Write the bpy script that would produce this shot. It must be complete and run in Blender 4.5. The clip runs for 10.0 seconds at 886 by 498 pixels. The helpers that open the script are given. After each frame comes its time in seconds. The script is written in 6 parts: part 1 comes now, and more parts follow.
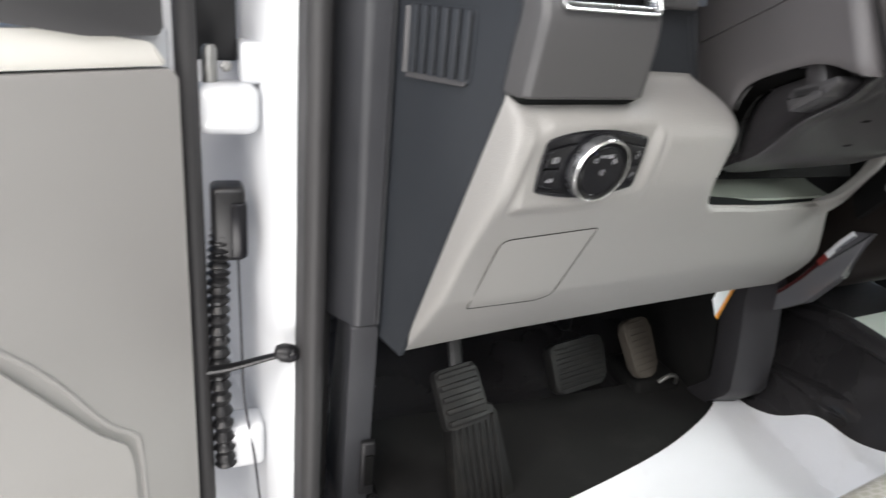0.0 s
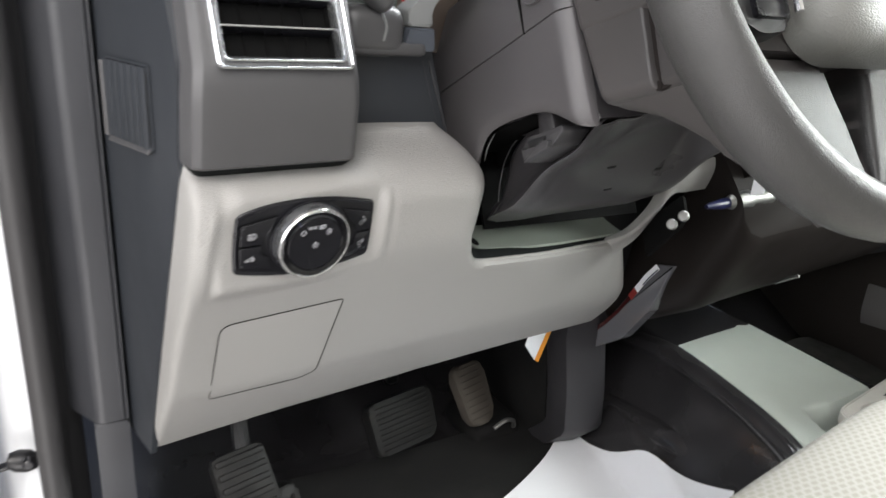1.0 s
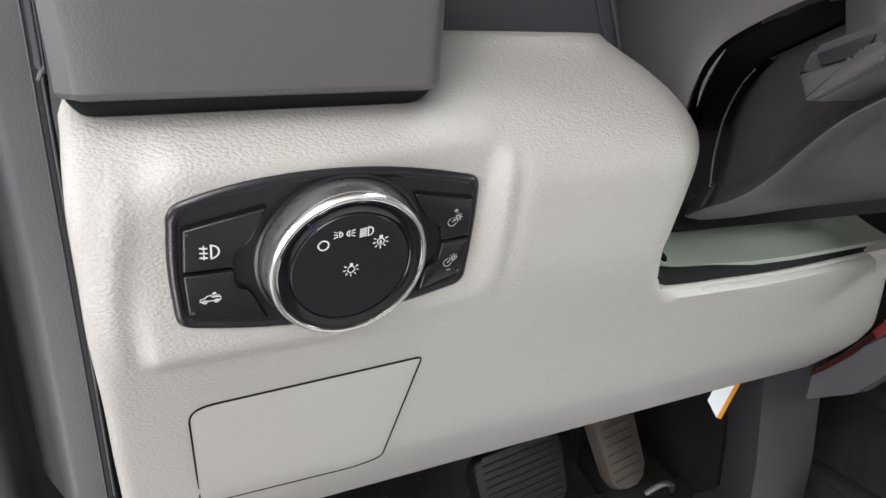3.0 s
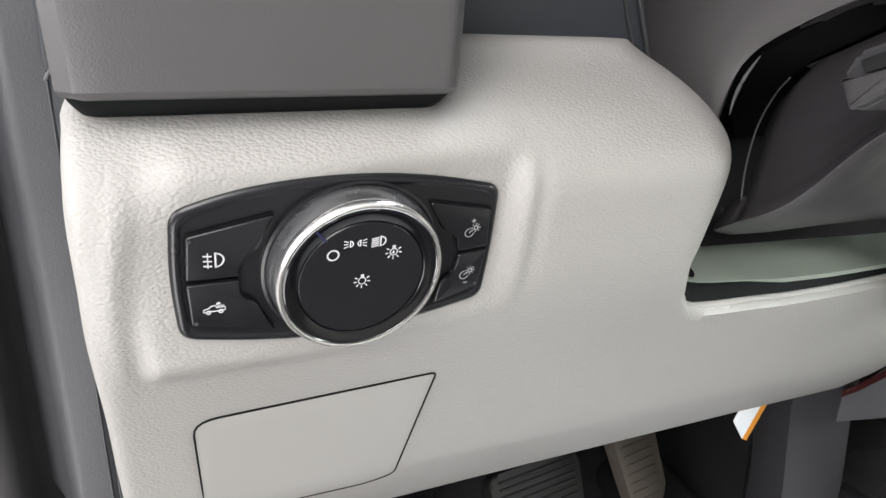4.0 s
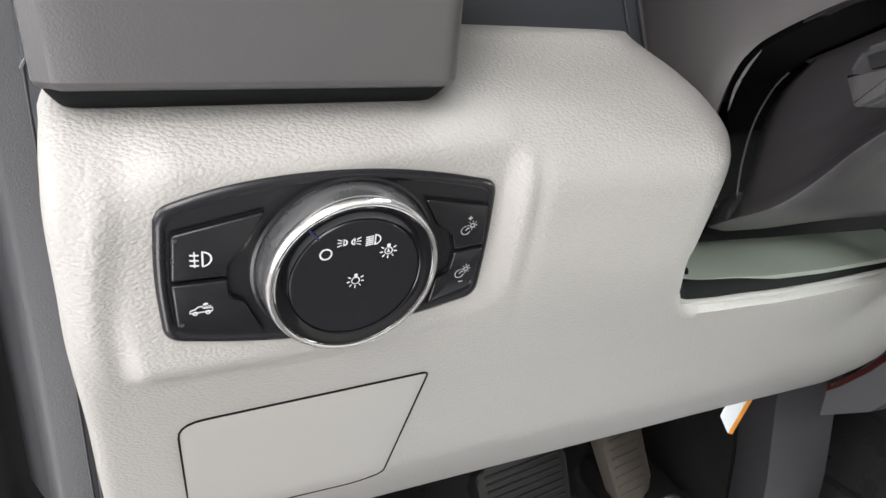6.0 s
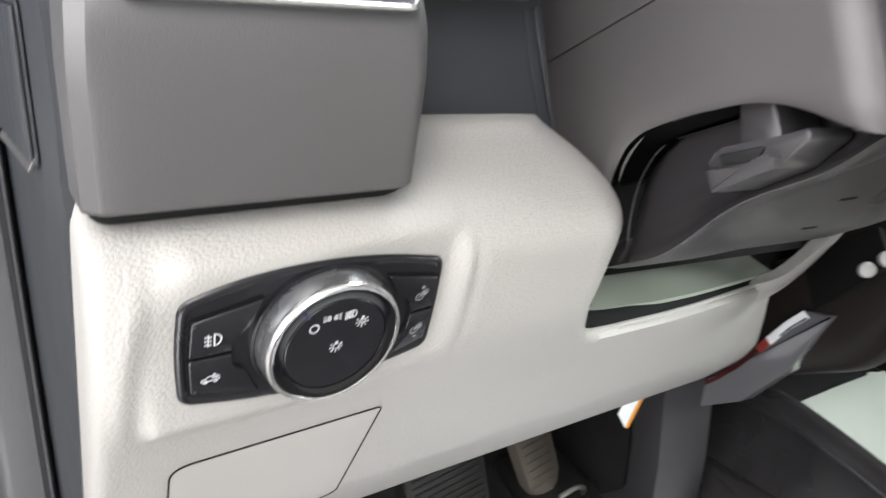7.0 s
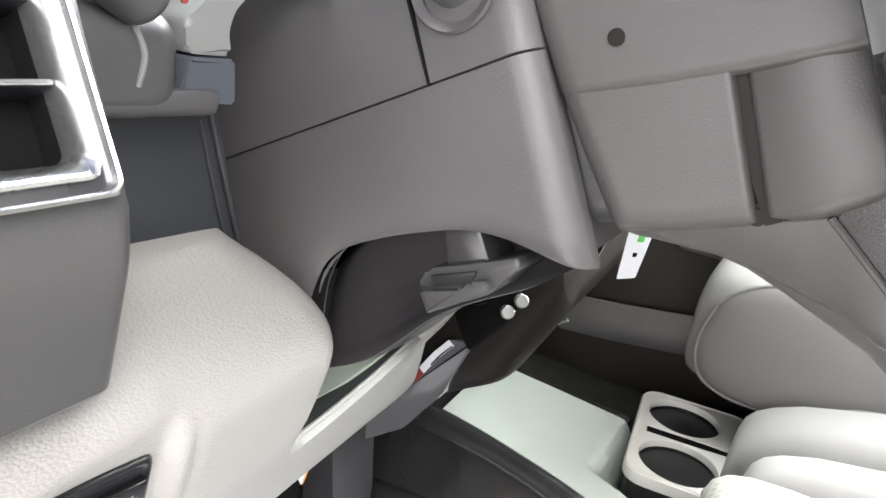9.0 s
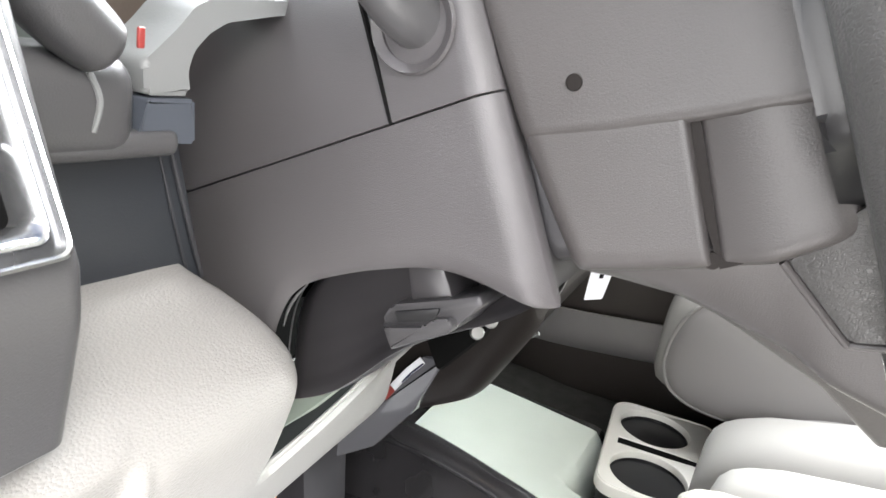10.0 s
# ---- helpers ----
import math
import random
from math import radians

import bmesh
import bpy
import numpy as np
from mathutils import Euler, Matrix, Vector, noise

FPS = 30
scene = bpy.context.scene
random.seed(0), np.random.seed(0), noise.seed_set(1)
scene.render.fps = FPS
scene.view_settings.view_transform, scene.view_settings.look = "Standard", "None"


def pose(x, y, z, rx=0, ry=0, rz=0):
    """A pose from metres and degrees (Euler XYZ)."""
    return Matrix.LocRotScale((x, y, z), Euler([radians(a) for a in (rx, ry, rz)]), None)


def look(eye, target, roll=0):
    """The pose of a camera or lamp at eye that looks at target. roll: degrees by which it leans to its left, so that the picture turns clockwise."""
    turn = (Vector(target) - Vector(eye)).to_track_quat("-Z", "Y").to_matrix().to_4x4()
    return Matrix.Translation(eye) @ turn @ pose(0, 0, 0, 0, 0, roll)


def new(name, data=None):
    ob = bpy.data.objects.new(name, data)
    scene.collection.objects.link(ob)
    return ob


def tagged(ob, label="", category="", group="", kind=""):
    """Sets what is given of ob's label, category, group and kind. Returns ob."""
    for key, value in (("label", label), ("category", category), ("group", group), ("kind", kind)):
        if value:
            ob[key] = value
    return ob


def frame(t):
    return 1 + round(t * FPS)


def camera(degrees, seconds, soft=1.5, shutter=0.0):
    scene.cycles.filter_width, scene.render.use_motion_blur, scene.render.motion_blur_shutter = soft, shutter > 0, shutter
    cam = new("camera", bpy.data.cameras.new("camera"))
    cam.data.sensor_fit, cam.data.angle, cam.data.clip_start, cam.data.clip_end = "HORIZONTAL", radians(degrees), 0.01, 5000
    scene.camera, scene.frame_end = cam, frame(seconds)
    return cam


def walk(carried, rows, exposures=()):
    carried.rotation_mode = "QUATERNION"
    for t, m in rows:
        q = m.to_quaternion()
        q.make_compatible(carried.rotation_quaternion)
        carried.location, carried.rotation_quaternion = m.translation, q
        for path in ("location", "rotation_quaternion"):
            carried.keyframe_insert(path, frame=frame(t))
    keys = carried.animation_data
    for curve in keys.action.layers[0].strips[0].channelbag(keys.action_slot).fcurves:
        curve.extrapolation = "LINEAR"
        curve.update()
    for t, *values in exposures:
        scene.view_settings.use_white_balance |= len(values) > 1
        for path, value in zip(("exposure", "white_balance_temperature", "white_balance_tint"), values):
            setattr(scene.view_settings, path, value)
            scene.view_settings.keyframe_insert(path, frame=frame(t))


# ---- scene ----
cam = camera(65.4, 10.0, shutter=0.4)
PATH = [
    (0, (0.039, -0.028, 0.78), (0.741, 1.692, 0.04), 5.4),
    (0.5, (0.133, -0.052, 0.803), (0.966, 1.627, 0.106), 3.6),
    (1, (0.231, -0.011, 0.811), (1.172, 1.625, 0.149), 4.0),
    (1.5, (0.308, 0.086, 0.791), (1.24, 1.726, 0.126), 5.1),
    (2, (0.331, 0.175, 0.749), (1.081, 1.888, 0.04), 4.3),
    (2.5, (0.346, 0.232, 0.732), (1.005, 1.972, 0.001), 2.6),
    (4, (0.362, 0.267, 0.723), (0.923, 2.053, 0.018), 2.4),
    (4.5, (0.362, 0.275, 0.72), (0.922, 2.063, 0.022), 2.3),
    (5, (0.364, 0.278, 0.72), (0.942, 2.058, 0.016), 2.8),
    (6.5, (0.35, 0.275, 0.728), (1.011, 2.013, -0.007), 3.4),
    (7, (0.319, 0.244, 0.772), (1.19, 1.896, 0.055), 4.6),
    (7.5, (0.3, 0.263, 0.791), (1.533, 1.683, 0.109), 6.5),
    (8, (0.294, 0.294, 0.808), (1.782, 1.465, 0.162), 8.0),
    (8.5, (0.304, 0.319, 0.815), (1.907, 1.335, 0.182), 8.3),
    (9, (0.314, 0.323, 0.818), (1.987, 1.241, 0.221), 9.3),
    (9.5, (0.315, 0.327, 0.821), (2.017, 1.203, 0.24), 9.5),
    (10, (0.319, 0.322, 0.834), (2.03, 1.183, 0.259), 9.6),
]
EXPOSURES = [(0, 0.40), (0.5, 0.46), (1.5, 0.42), (2.5, 0.66), (4.5, 0.86), (6.5, 0.98), (7.0, 1.08), (7.5, 1.1), (8.0, 1.42), (8.5, 1.34), (9.5, 1.25), (10, 1.5)]
walk(cam, [(t, look(eye, target, roll)) for t, eye, target, roll in PATH], EXPOSURES)

# ---- world and light ----
world = bpy.data.worlds.new("sky")
scene.world = world
world.use_nodes = True
wn = world.node_tree.nodes
sky = wn.new("ShaderNodeTexSky")
sky.sky_type, sky.sun_disc = "NISHITA", False
sky.sun_elevation, sky.sun_rotation = radians(48), radians(215)
sky.air_density, sky.dust_density, sky.ozone_density = 1.0, 4.0, 1.0
wn["Background"].inputs["Strength"].default_value = 0.08
world.node_tree.links.new(sky.outputs["Color"], wn["Background"].inputs["Color"])

sun = new("sun", bpy.data.lights.new("sun", "SUN"))
sun.data.energy, sun.data.angle, sun.data.color = 0.6, radians(25), (1.0, 0.98, 0.96)
sun.matrix_world = look((-3, -4, 6), (0.4, 0.4, 0.6))


def area_lamp(name, eye, target, sx, sy, watts, colour):
    ob = new(name, bpy.data.lights.new(name, "AREA"))
    ob.data.shape, ob.data.size, ob.data.size_y = "RECTANGLE", sx, sy
    ob.data.energy, ob.data.color = watts, colour
    ob.matrix_world = look(eye, target)
    return ob


area_lamp("door_opening_daylight", (0.24, 0.06, 1.26), (0.52, 0.48, 0.65), 0.3, 0.9, 5.5, (0.98, 0.985, 1.0))
area_lamp("lower_door_daylight", (-0.16, -0.22, -0.16), (0.5, 0.60, 0.50), 0.8, 0.6, 9, (1.0, 0.97, 0.955))
area_lamp("door_gap_daylight", (-0.46, 0.28, 0.86), (0.58, 0.45, 0.75), 0.6, 0.6, 6, (1.0, 0.985, 0.98))
area_lamp("windscreen_daylight", (1.1, 0.85, 1.32), (0.9, 0.35, 0.5), 1.3, 0.5, 47, (0.95, 0.98, 1.0))
area_lamp("side_window_daylight", (1.90, -0.05, 1.02), (0.6, 0.5, 0.55), 0.9, 0.4, 30, (0.95, 1.0, 0.97))
area_lamp("rear_window_daylight", (0.95, -1.06, 1.08), (0.6, 0.5, 0.55), 1.3, 0.36, 5, (1.0, 0.99, 0.98))


# ---- materials ----
def material(name, base, rough=0.5, metal=0.0, vary=0.08, vary_scale=9.0, grain=0.0, grain_scale=400.0,
             cells=0.0, cell_scale=300.0, spec=0.5, stain=0.0, stain_colour=(0.05, 0.045, 0.04), stain_scale=14.0, coat=0.0, crease=0.0, crease_scale=300.0, crease_width=0.22):
    m = bpy.data.materials.new(name)
    m.use_nodes = True
    nt = m.node_tree
    n, l = nt.nodes, nt.links
    b = n["Principled BSDF"]
    b.inputs["Roughness"].default_value, b.inputs["Metallic"].default_value = rough, metal
    b.inputs["Specular IOR Level"].default_value = spec
    b.inputs["Coat Weight"].default_value = coat
    tc = n.new("ShaderNodeTexCoord")
    big = n.new("ShaderNodeTexNoise")
    big.inputs["Scale"].default_value, big.inputs["Detail"].default_value = vary_scale, 6
    l.new(tc.outputs["Object"], big.inputs["Vector"])
    ramp = n.new("ShaderNodeMapRange")
    ramp.inputs["To Min"].default_value, ramp.inputs["To Max"].default_value = 1 - vary, 1 + vary
    ramp.inputs["From Min"].default_value, ramp.inputs["From Max"].default_value = 0.3, 0.7
    l.new(big.outputs["Fac"], ramp.inputs["Value"])
    mul = n.new("ShaderNodeVectorMath")
    mul.operation = "SCALE"
    mul.inputs[0].default_value = base
    l.new(ramp.outputs["Result"], mul.inputs["Scale"])
    colour = mul.outputs["Vector"]
    if stain > 0:
        st = n.new("ShaderNodeTexNoise")
        st.inputs["Scale"].default_value, st.inputs["Detail"].default_value = stain_scale, 8
        st.inputs["Roughness"].default_value = 0.65
        l.new(tc.outputs["Object"], st.inputs["Vector"])
        mr = n.new("ShaderNodeMapRange")
        mr.inputs["From Min"].default_value, mr.inputs["From Max"].default_value = 0.52, 0.75
        mr.inputs["To Max"].default_value = stain
        l.new(st.outputs["Fac"], mr.inputs["Value"])
        mix = n.new("ShaderNodeMix")
        mix.data_type = "RGBA"
        mix.inputs["B"].default_value = (*stain_colour, 1)
        l.new(mr.outputs["Result"], mix.inputs["Factor"])
        l.new(colour, mix.inputs["A"])
        colour = mix.outputs["Result"]
    l.new(colour, b.inputs["Base Color"])
    rr = n.new("ShaderNodeMapRange")
    rr.inputs["From Min"].default_value, rr.inputs["From Max"].default_value = 0.3, 0.7
    rr.inputs["To Min"].default_value, rr.inputs["To Max"].default_value = max(0.02, rough - 0.06), min(1, rough + 0.06)
    l.new(big.outputs["Fac"], rr.inputs["Value"])
    l.new(rr.outputs["Result"], b.inputs["Roughness"])
    last = None
    if cells > 0:
        warp = n.new("ShaderNodeTexNoise")
        warp.inputs["Scale"].default_value = cell_scale * 0.5
        l.new(tc.outputs["Object"], warp.inputs["Vector"])
        add = n.new("ShaderNodeVectorMath")
        add.operation = "MULTIPLY_ADD"
        add.inputs[1].default_value = (1.0 / cell_scale,) * 3
        l.new(warp.outputs["Color"], add.inputs[0])
        l.new(tc.outputs["Object"], add.inputs[2])
        vo = n.new("ShaderNodeTexVoronoi")
        flat = n.new("ShaderNodeMapping")
        flat.inputs["Scale"].default_value = (0.8, 1.0, 1.25)
        l.new(add.outputs["Vector"], flat.inputs["Vector"])
        vo.feature = "SMOOTH_F1"
        vo.inputs["Scale"].default_value = cell_scale
        vo.inputs["Smoothness"].default_value = 0.22
        l.new(flat.outputs["Vector"], vo.inputs["Vector"])
        bp = n.new("ShaderNodeBump")
        bp.invert = True
        bp.inputs["Strength"].default_value, bp.inputs["Distance"].default_value = cells, 0.0009
        l.new(vo.outputs["Distance"], bp.inputs["Height"])
        last = bp
    if crease > 0:
        warp = n.new("ShaderNodeTexNoise")
        warp.inputs["Scale"].default_value, warp.inputs["Detail"].default_value = crease_scale * 0.45, 3
        l.new(tc.outputs["Object"], warp.inputs["Vector"])
        add = n.new("ShaderNodeVectorMath")
        add.operation = "MULTIPLY_ADD"
        add.inputs[1].default_value = (2.2 / crease_scale,) * 3
        l.new(warp.outputs["Color"], add.inputs[0])
        l.new(tc.outputs["Object"], add.inputs[2])
        vo = n.new("ShaderNodeTexVoronoi")
        vo.feature = "DISTANCE_TO_EDGE"
        vo.inputs["Scale"].default_value = crease_scale
        flat = n.new("ShaderNodeMapping")
        flat.inputs["Scale"].default_value = (0.8, 1.0, 1.25)
        l.new(add.outputs["Vector"], flat.inputs["Vector"])
        l.new(flat.outputs["Vector"], vo.inputs["Vector"])
        wide = n.new("ShaderNodeMapRange")
        wide.interpolation_type = "SMOOTHSTEP"
        wide.inputs["From Max"].default_value = crease_width
        l.new(vo.outputs["Distance"], wide.inputs["Value"])
        bp = n.new("ShaderNodeBump")
        bp.inputs["Strength"].default_value, bp.inputs["Distance"].default_value = crease, 0.0004
        l.new(wide.outputs["Result"], bp.inputs["Height"])
        if last:
            l.new(last.outputs["Normal"], bp.inputs["Normal"])
        last = bp
    if grain > 0:
        no = n.new("ShaderNodeTexNoise")
        no.inputs["Scale"].default_value, no.inputs["Detail"].default_value = grain_scale, 3
        l.new(tc.outputs["Object"], no.inputs["Vector"])
        bp = n.new("ShaderNodeBump")
        bp.inputs["Strength"].default_value, bp.inputs["Distance"].default_value = grain, 0.0006
        l.new(no.outputs["Fac"], bp.inputs["Height"])
        if last:
            l.new(last.outputs["Normal"], bp.inputs["Normal"])
        last = bp
    if last:
        l.new(last.outputs["Normal"], b.inputs["Normal"])
    return m


TAUPE = material("taupe_grained_plastic", (0.266, 0.260, 0.250), 0.50, spec=0.5, cells=0.42, cell_scale=730, grain=0.10, grain_scale=1400, vary=0.03, vary_scale=5)
TAUPE_FLAT = material("taupe_plastic", (0.266, 0.260, 0.250), 0.58, grain=0.12, grain_scale=900, vary=0.02)
CHARCOAL = material("charcoal_plastic", (0.063, 0.062, 0.064), 0.38, grain=0.2, grain_scale=1400, vary=0.05)
SHROUD = material("warm_grey_plastic", (0.066, 0.062, 0.064), 0.40, grain=0.35, grain_scale=1700, vary=0.06)
HUB = material("hub_plastic", (0.055, 0.0505, 0.0495), 0.42, grain=0.3, grain_scale=1300, vary=0.06)
POST = material("charcoal_post_plastic", (0.028, 0.027, 0.030), 0.45, grain=0.3, grain_scale=900, vary=0.06)
SLATE = material("slate_blue_plastic", (0.024, 0.027, 0.032), 0.42, grain=0.2, grain_scale=1200, vary=0.05)
BLACK = material("black_plastic", (0.009, 0.009, 0.010), 0.4, grain=0.1, grain_scale=1500, vary=0.1)
BLACK_SATIN = material("black_satin_plastic", (0.0085, 0.0085, 0.0105), 0.26, spec=0.36, grain=0.1, grain_scale=2500, vary=0.05)
PIANO = material("glossy_black_plastic", (0.005, 0.005, 0.006), 0.12, spec=0.4, vary=0.05)
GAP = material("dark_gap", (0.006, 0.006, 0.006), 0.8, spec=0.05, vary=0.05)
SATIN = material("satin_silver", (0.54, 0.55, 0.56), 0.20, metal=0.95, vary=0.02)
CHROME = material("chrome", (0.95, 0.95, 0.96), 0.24, metal=1.0, vary=0.02)
SILVER = material("smoked_silver_plastic", (0.20, 0.205, 0.215), 0.26, metal=0.85, vary=0.04, vary_scale=40)
WHITE_PAINT = material("white_car_paint", (0.63, 0.645, 0.665), 0.22, vary=0.02, coat=0.6)
RUBBER = material("black_rubber", (0.038, 0.037, 0.038), 0.6, grain=0.2, grain_scale=700)
SEAL = material("grey_trim_plastic", (0.031, 0.032, 0.036), 0.45, grain=0.45, grain_scale=1100)
VINYL = material("black_vinyl_floor", (0.032, 0.031, 0.033), 0.19, spec=1.0, grain=0.12, grain_scale=500, vary=0.2, stain=0.1, stain_colour=(0.035, 0.034, 0.032), stain_scale=6)
CARPET = material("dark_floor_mat", (0.011, 0.011, 0.011), 0.85, spec=0.2, grain=0.9, grain_scale=700, vary=0.2, stain=0.2, stain_colour=(0.04, 0.038, 0.035))
FELT = material("pale_green_sheet", (0.58, 0.63, 0.585), 0.34, grain=0.2, grain_scale=300, vary=0.04)
PAPER = material("white_paper", (0.82, 0.84, 0.88), 0.7, grain=0.15, grain_scale=300, vary=0.02, stain=0.2, stain_colour=(0.5, 0.48, 0.46), stain_scale=9)
CLOTH = material("light_grey_cloth", (0.15, 0.142, 0.137), 0.9, grain=0.7, grain_scale=1500, vary=0.05)
CLOTH_LIGHT = material("pale_grey_cloth", (0.182, 0.175, 0.166), 0.9, grain=0.7, grain_scale=1500, vary=0.05)
IVORY = material("ivory_plastic", (0.70, 0.685, 0.635), 0.45, grain=0.1, grain_scale=900, vary=0.03)
LEATHER = material("dark_grey_leather", (0.046, 0.045, 0.044), 0.36, crease=0.35, crease_scale=620, grain=0.1, grain_scale=1600, vary=0.06)
LEATHER_PALE = material("grey_leather", (0.20, 0.198, 0.185), 0.4, cells=0.35, cell_scale=750, vary=0.05)
LEATHER_DARK = material("black_leather", (0.032, 0.031, 0.031), 0.42, crease=0.3, crease_scale=620, vary=0.06)
STEEL = material("zinc_steel", (0.30, 0.30, 0.29), 0.5, metal=1.0, vary=0.1, vary_scale=80)
PEDAL = material("worn_pedal_rubber", (0.008, 0.008, 0.008), 0.55, spec=0.25, grain=0.4, grain_scale=600, vary=0.2, stain=0.12, stain_colour=(0.09, 0.08, 0.065), stain_scale=40)
PEDAL_DUSTY = material("dusty_pedal_rubber", (0.075, 0.066, 0.056), 0.8, spec=0.2, grain=0.4, grain_scale=600, vary=0.2, stain=0.4, stain_colour=(0.06, 0.055, 0.05), stain_scale=40)
ICON_DIM = material("grey_print", (0.26, 0.26, 0.27), 0.5, vary=0.01)
ICON = material("white_print", (0.46, 0.46, 0.48), 0.5, vary=0.01)
ORANGE = material("orange_print", (0.85, 0.33, 0.03), 0.5, vary=0.03)
MAROON = material("maroon_plastic", (0.05, 0.012, 0.012), 0.25, vary=0.1)
RED = material("red_print", (0.24, 0.035, 0.03), 0.4, vary=0.05)
BLUE = material("blue_plastic", (0.010, 0.012, 0.05), 0.35, vary=0.05)
GREEN = material("green_print", (0.12, 0.55, 0.12), 0.5, vary=0.03)
BROWN = material("brown_cluster_plastic", (0.075, 0.058, 0.047), 0.5, grain=0.2, vary=0.06)
BEZEL = material("grey_cluster_bezel", (0.17, 0.175, 0.175), 0.45, grain=0.2, grain_scale=900, vary=0.03)
BROWN_BLACK = material("dark_brown_plastic", (0.014, 0.0115, 0.0105), 0.5, spec=0.14, grain=0.2, vary=0.1)
GLOSS = material("lit_cover_end", (0.105, 0.105, 0.115), 0.2, vary=0.04, coat=0.4)
CONCRETE = material("concrete", (0.50, 0.49, 0.47), 0.9, grain=0.5, grain_scale=60, vary=0.15, vary_scale=2, stain=0.3, stain_colour=(0.2, 0.19, 0.18), stain_scale=2)
HEADLINER = material("headliner", (0.5, 0.48, 0.45), 0.95, grain=0.5, grain_scale=900)


# ---- builders ----
def link(name, me, mat, parent=None, label="", smooth=True, angle=35):
    me.materials.append(mat)
    if smooth:
        for p in me.polygons:
            p.use_smooth = True
        me.set_sharp_from_angle(angle=radians(angle))
    ob = new(name, me)
    if parent is not None:
        ob.parent = parent
        ob.matrix_parent_inverse = parent.matrix_basis.inverted() if parent.parent is None else Matrix()
    if label:
        ob["label"] = label
    return ob


def part(name, bm, mat, parent=None, label="", smooth=True, angle=35):
    bmesh.ops.recalc_face_normals(bm, faces=bm.faces)
    me = bpy.data.meshes.new(name)
    bm.to_mesh(me)
    bm.free()
    return link(name, me, mat, parent, label, smooth, angle)


def thing(name, at, label, category, group="", kind=""):
    ob = new(name)
    ob.empty_display_size = 0.05
    ob.matrix_basis = Matrix.Translation(at)
    return tagged(ob, label, category, group, kind)


def bm_box(size, at=(0, 0, 0), bev=0.0, seg=3, m=None):
    bm = bmesh.new()
    bmesh.ops.create_cube(bm, size=1)
    bmesh.ops.scale(bm, vec=size, verts=bm.verts)
    if bev:
        bmesh.ops.bevel(bm, geom=bm.edges[:], offset=bev, segments=seg, profile=0.5, affect="EDGES")
    bmesh.ops.translate(bm, vec=at, verts=bm.verts)
    if m is not None:
        bmesh.ops.transform(bm, matrix=m, verts=bm.verts)
    return bm


def round_poly(pts, r, n=5):
    """A polygon with its corners rounded; r is a number or one per corner."""
    out = []
    k = len(pts)
    for i in range(k):
        a, b, c = Vector(pts[i - 1]), Vector(pts[i]), Vector(pts[(i + 1) % k])
        rr = r[i] if isinstance(r, (list, tuple)) else r
        d1, d2 = (a - b), (c - b)
        q = min(rr, 0.48 * d1.length, 0.48 * d2.length)
        p, e = b + d1.normalized() * q, b + d2.normalized() * q
        if q < 1e-6:
            out.append(tuple(b))
            continue
        for j in range(n + 1):
            t = j / n
            out.append(tuple(p * (1 - t) ** 2 + b * 2 * t * (1 - t) + e * t * t))
    return out


def bm_prism(pts, depth, m=None, bev=0.0, seg=2, both=True):
    """A polygon in local x, y, thick along local z from 0 to depth, with a bevelled front rim."""
    bm = bmesh.new()
    low = [bm.verts.new((x, y, 0)) for x, y in pts]
    top = [bm.verts.new((x, y, depth)) for x, y in pts]
    k = len(pts)
    f0 = bm.faces.new(low[::-1])
    f1 = bm.faces.new(top)
    for i in range(k):
        bm.faces.new((low[i], low[(i + 1) % k], top[(i + 1) % k], top[i]))
    if bev:
        rim = list(f1.edges) + (list(f0.edges) if both else [])
        bmesh.ops.bevel(bm, geom=rim, offset=bev, segments=seg, profile=0.5, affect="EDGES")
    if m is not None:
        bmesh.ops.transform(bm, matrix=m, verts=bm.verts)
    return bm


def bm_grid(fn, nu, nv, thick=0.0, way=(0, 1, 0)):
    """A sheet of points fn(i / nu, j / nv), thickened along way."""
    bm = bmesh.new()
    g = [[bm.verts.new(fn(i / nu, j / nv)) for j in range(nv + 1)] for i in range(nu + 1)]
    for i in range(nu):
        for j in range(nv):
            bm.faces.new((g[i][j], g[i + 1][j], g[i + 1][j + 1], g[i][j + 1]))
    if thick:
        w = Vector(way) * thick
        h = [[bm.verts.new(g[i][j].co + w) for j in range(nv + 1)] for i in range(nu + 1)]
        for i in range(nu):
            for j in range(nv):
                bm.faces.new((h[i][j], h[i][j + 1], h[i + 1][j + 1], h[i + 1][j]))
        rim = [(i, 0) for i in range(nu)] + [(nu, j) for j in range(nv)] + [(i, nv) for i in range(nu, 0, -1)] + [(0, j) for j in range(nv, 0, -1)]
        for a, b in zip(rim, rim[1:] + rim[:1]):
            bm.faces.new((g[a[0]][a[1]], g[b[0]][b[1]], h[b[0]][b[1]], h[a[0]][a[1]]))
    return bm


def bm_rings(rings, cap=True):
    """A skin over rings of equally many points."""
    bm = bmesh.new()
    g = [[bm.verts.new(p) for p in r] for r in rings]
    k = len(g[0])
    for a, b in zip(g, g[1:]):
        for i in range(k):
            bm.faces.new((a[i], a[(i + 1) % k], b[(i + 1) % k], b[i]))
    if cap:
        bm.faces.new(g[0][::-1])
        bm.faces.new(g[-1])
    return bm


